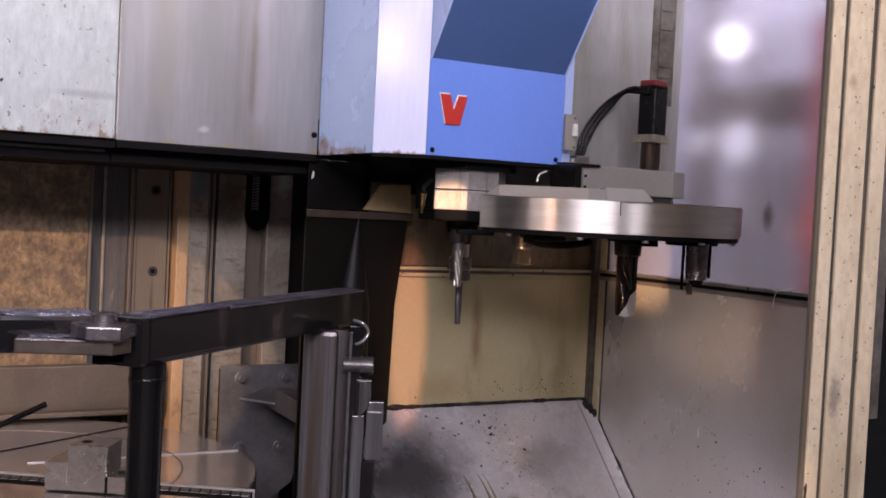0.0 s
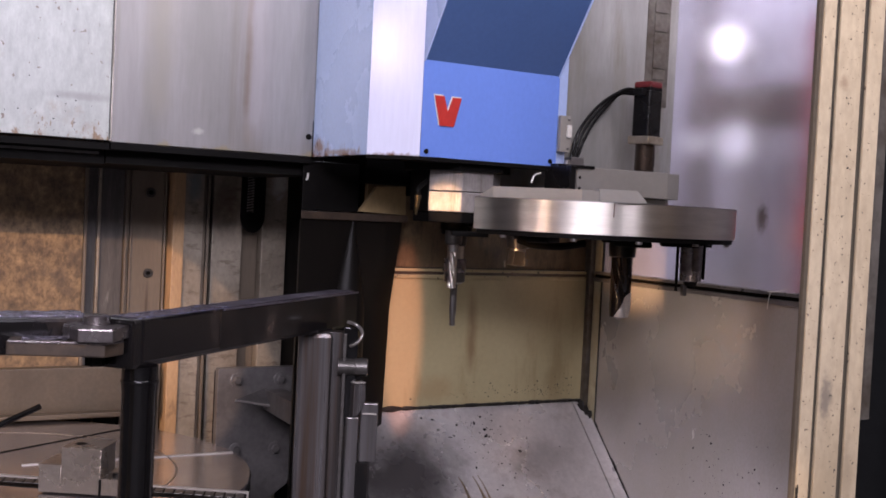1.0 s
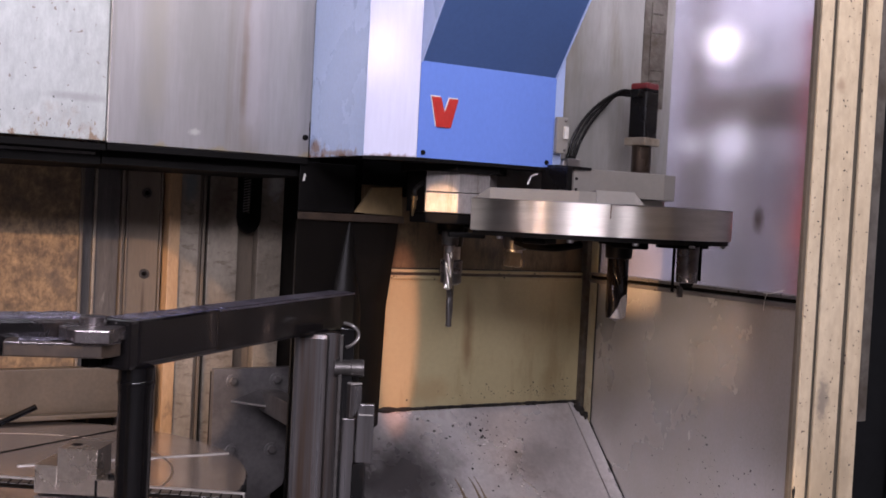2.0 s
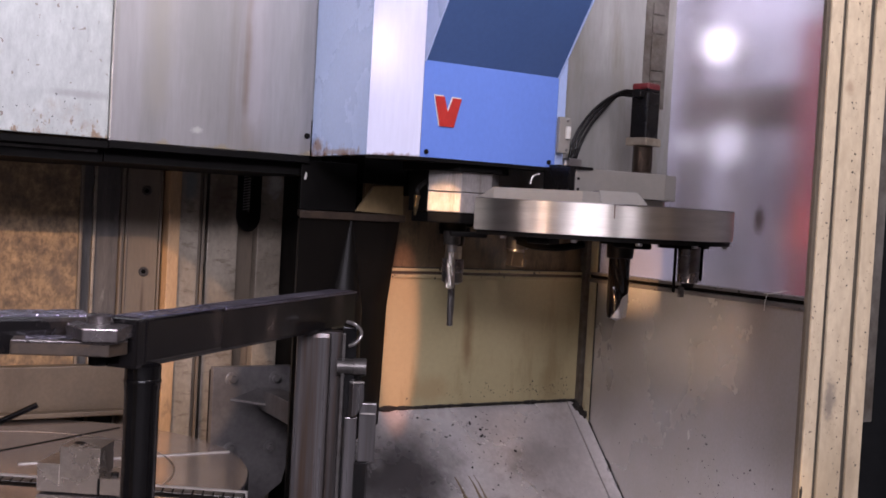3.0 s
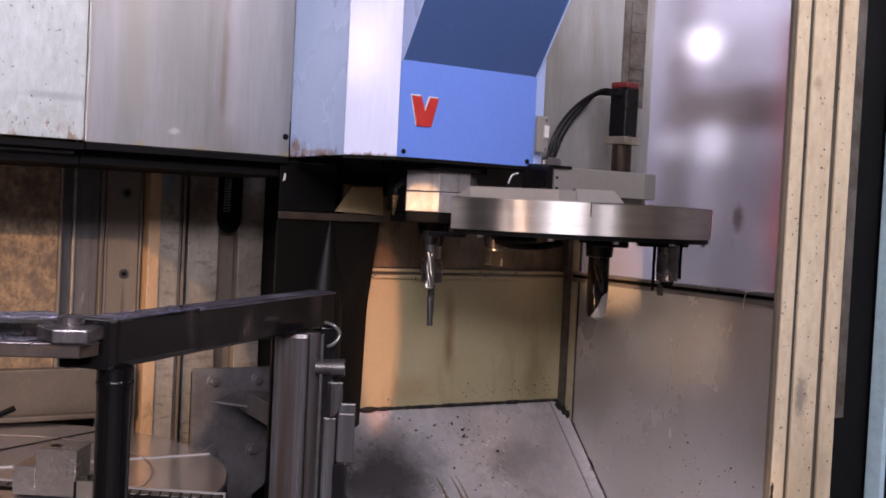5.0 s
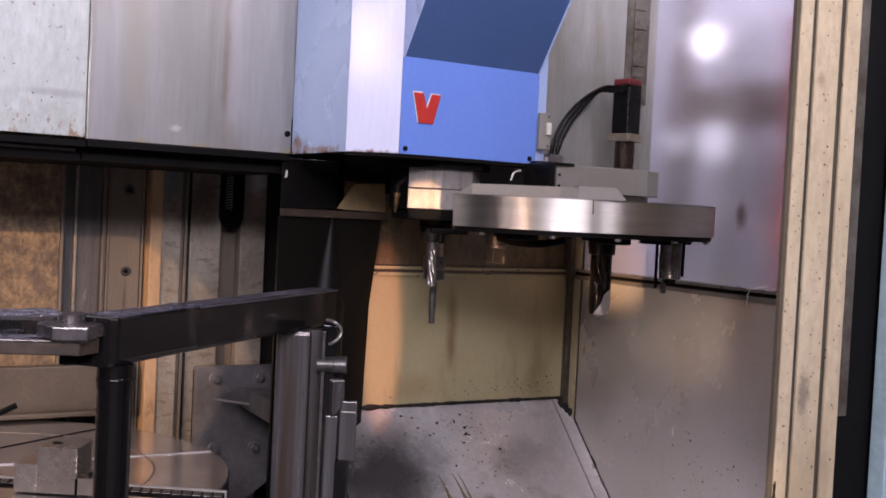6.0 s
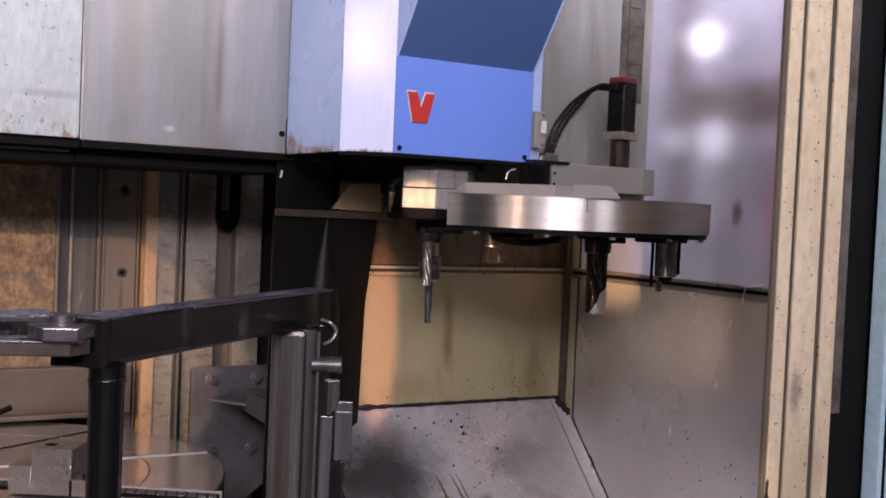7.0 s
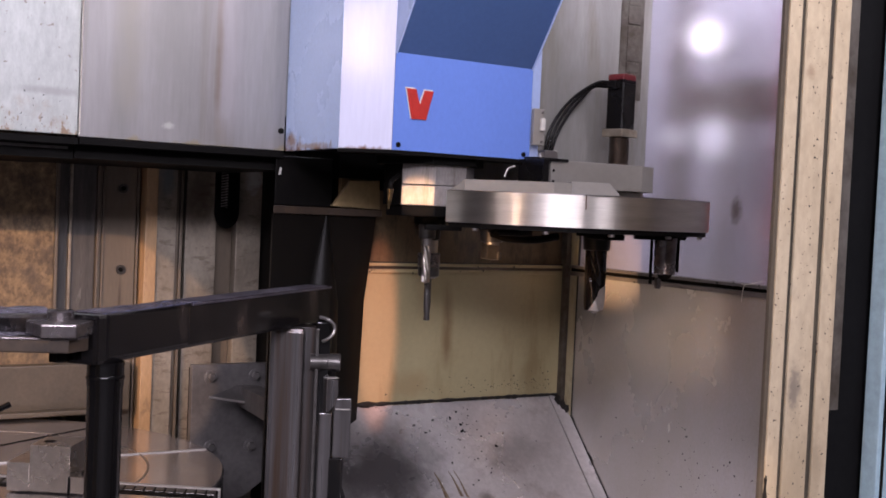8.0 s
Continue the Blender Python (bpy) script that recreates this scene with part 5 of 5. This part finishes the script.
own.faces.new(front), own.faces.new(rear)
for i in range(4):
    own.faces.new((front[i], front[(i + 1) % 4], rear[(i + 1) % 4], rear[i]))
part("tan_plate", own, TAN, guard, "plate in the tan and outline of a warm-lit patch, with a sloping edge")
# two black slabs added for the dark areas round the tan plate
part("housing", slab(1.475, 1.632, 3.075, 3.108, 1.682, 1.80, 0.003), NEAR_BLACK, guard, "black slab over the tan plate")
part("bracket", slab(1.634, 1.672, 3.03, 3.108, 1.650, 1.80, 0.003), NEAR_BLACK, guard, "black slab beside the tan plate")
part("clip", prism([(0, 0), (0.012, 0.004), (0.016, 0.034), (0.008, 0.04)], 0, 0.004, 0, None, Matrix.Translation((1.283, 3.096, 1.680)) @ UPY @ Matrix.Scale(0.6, 4)), WHITE, guard, "small white clip")
# black backing added to close the gap to the bright hall behind
part("side", slab(1.505, 1.54, 3.14, 3.79, 0.2, 1.9), NEAR_BLACK, guard)
part("back", slab(1.54, 1.6, 3.74, 3.79, 0.2, 1.9), NEAR_BLACK, guard)

# ---- chips and marks ----
def chips(name, label, spots, seed, material):
    rnd = random.Random(seed)
    own = bmesh.new()
    for p, nrm, s in spots:
        m = Matrix.Translation(p) @ Vector(nrm).to_track_quat("Z", "Y").to_matrix().to_4x4() @ Matrix.Rotation(rnd.random() * 6.3, 4, "Z") @ Matrix.Diagonal((s * (0.6 + rnd.random()), s * (0.5 + 0.6 * rnd.random()), s * 0.35, 1))
        bmesh.ops.create_icosphere(own, subdivisions=1, radius=1, matrix=m)
    return tagged(part(name, own, material), label, "chips", kind="stuff")
rnd = random.Random(11)
spots = []
for k in range(95):
    y, z = 2.44 + rnd.gauss(0, 0.13), 0.86 + rnd.gauss(0, 0.10)
    spots.append(((WX - 0.0005, y, z), (-1, 0, 0), 0.0011 + 0.0028 * rnd.random() ** 3))
chips("spatter_chips", "dark chips stuck to the side panel", spots, 1, NEAR_BLACK)
spots = []
for k in range(70):
    x, y = 1.93 + rnd.gauss(0, 0.10), 3.0 + rnd.gauss(0, 0.06)
    if y < WY - 0.01:
        spots.append(((x, y, 0.958 + SLOPE * (y - WY) + 0.001), (0, -0.73, 0.68), 0.0014 + 0.0045 * rnd.random() ** 3))
chips("slope_chips", "dark chips lying on the chip slope", spots, 2, NEAR_BLACK)
for x0, y0, x1, y1, w in ((1.775, 2.925, 1.792, 2.862, 0.008), (1.826, 2.925, 1.846, 2.862, 0.006), (1.846, 2.925, 1.866, 2.858, 0.005)):
    own = bmesh.new()
    row = []
    for k in range(13):
        u = k / 12
        x, y = x0 + (x1 - x0) * u + 0.002 * math.sin(5 * u), y0 + (y1 - y0) * u
        half = w * (0.25 + 0.75 * u) * (0.8 + 0.3 * rnd.random())
        row.append([own.verts.new((x + s * half, y, 0.958 + SLOPE * (y - WY) + lift)) for s, lift in ((-1, 0.0005), (0, 0.002), (1, 0.0005))])
    for a, b in zip(row, row[1:]):
        for s in (0, 1):
            own.faces.new((a[s], a[s + 1], b[s + 1], b[s]))
    part("scrape", own, SMEAR, slope, "brown oily scrape mark")
part("swarf", pipe(curve_points([(2.02, 2.905, 0.757), (2.045, 2.88, 0.735), (2.06, 2.86, 0.712)]), 0.0012, 6), BRIGHT, slope, "curl of bright swarf")
spots = []
for k in range(26):
    x, y = 1.935 + rnd.gauss(0, 0.03), 3.045 + rnd.gauss(0, 0.022)
    if y < WY - 0.012:
        spots.append(((x, y, 0.958 + SLOPE * (y - WY) + 0.001), (0, -0.73, 0.68), 0.0014 + 0.0045 * rnd.random() ** 3))
chips("chip_cluster", "loose cluster of dark chips on the chip slope", spots, 3, NEAR_BLACK)
spots = []
for k in range(420):
    x, z = rnd.choice((1.468, 1.525, 1.540, 1.590)) + rnd.gauss(0, 0.012), 0.95 + 1.2 * rnd.random()
    if any(a + 0.002 < x < b - 0.002 for a, b in ((1.457, 1.4865), (1.498, 1.557), (1.572, 1.609))):
        spots.append(((x, JY - 0.0001, z), (0, -1, 0), 0.0006 + 0.0017 * rnd.random() ** 3))
for k in range(60):
    spots.append(((1.6085 + rnd.gauss(0, 0.0015), JY + 0.0005, 0.95 + 1.2 * rnd.random()), (0, -1, 0), 0.0007 + 0.0014 * rnd.random() ** 2))
chips("jamb_flecks", "small dark oil flecks on the cream jamb", spots, 4, TAR)
thread = thing("plastic_thread", "frayed white plastic thread caught on the side rail", "thread")
for knots in (((2.352, 2.235, 1.424), (2.346, 2.20, 1.426), (2.35, 2.165, 1.436), (2.352, 2.155, 1.438)), ((2.351, 2.22, 1.425), (2.348, 2.225, 1.405), (2.350, 2.23, 1.375))):
    part("strand", pipe(curve_points(knots), 0.0011, 6), WHITE, thread)
part("hose", pipe(curve_points([(1.775, 2.61, 1.70), (1.785, 2.61, 1.722), (1.805, 2.605, 1.731)]), 0.004, 8), STEEL, plug, "bright bent hose end")
spots = []
for k in range(60):
    x = 1.55 + 0.78 * rnd.random()
    spots.append(((x, WY - 0.0125, rnd.choice((1.391, 1.398, 1.412, 1.419)) + rnd.gauss(0, 0.002)), (0, -1, 0), 0.0008 + 0.004 * rnd.random() ** 4))
for k in range(120):
    y = 1.6 + 1.4 * rnd.random()
    spots.append(((WX - 0.0165, y, rnd.choice((1.391, 1.420, 1.423)) + rnd.gauss(0, 0.0015)), (-1, 0, 0), 0.001 + 0.005 * rnd.random() ** 4))
chips("rail_grime", "black oily grime stuck along the rails", spots, 7, TAR)
spots = []
for k in range(150):
    x, z = 2.34 - abs(rnd.gauss(0, 0.22)), 0.985 + abs(rnd.gauss(0, 0.03))
    if x > 1.6:
        spots.append(((x, WY - 0.0003, z), (0, -1, 0), 0.0008 + 0.0026 * rnd.random() ** 3))
chips("panel_flecks", "dark flecks along the foot of the olive panel", spots, 8, TAR)
spots = []
for k in range(60):
    x, z = 0.06 + 0.63 * rnd.random() ** 0.8, 1.765 + abs(rnd.gauss(0, 0.07))
    spots.append(((x, 3.0918, z), (0, -1, 0), 0.0008 + 0.0035 * rnd.random() ** 4))
chips("cover_flecks", "dark flecks spattered over the pale cover sheet", spots, 9, TAR)
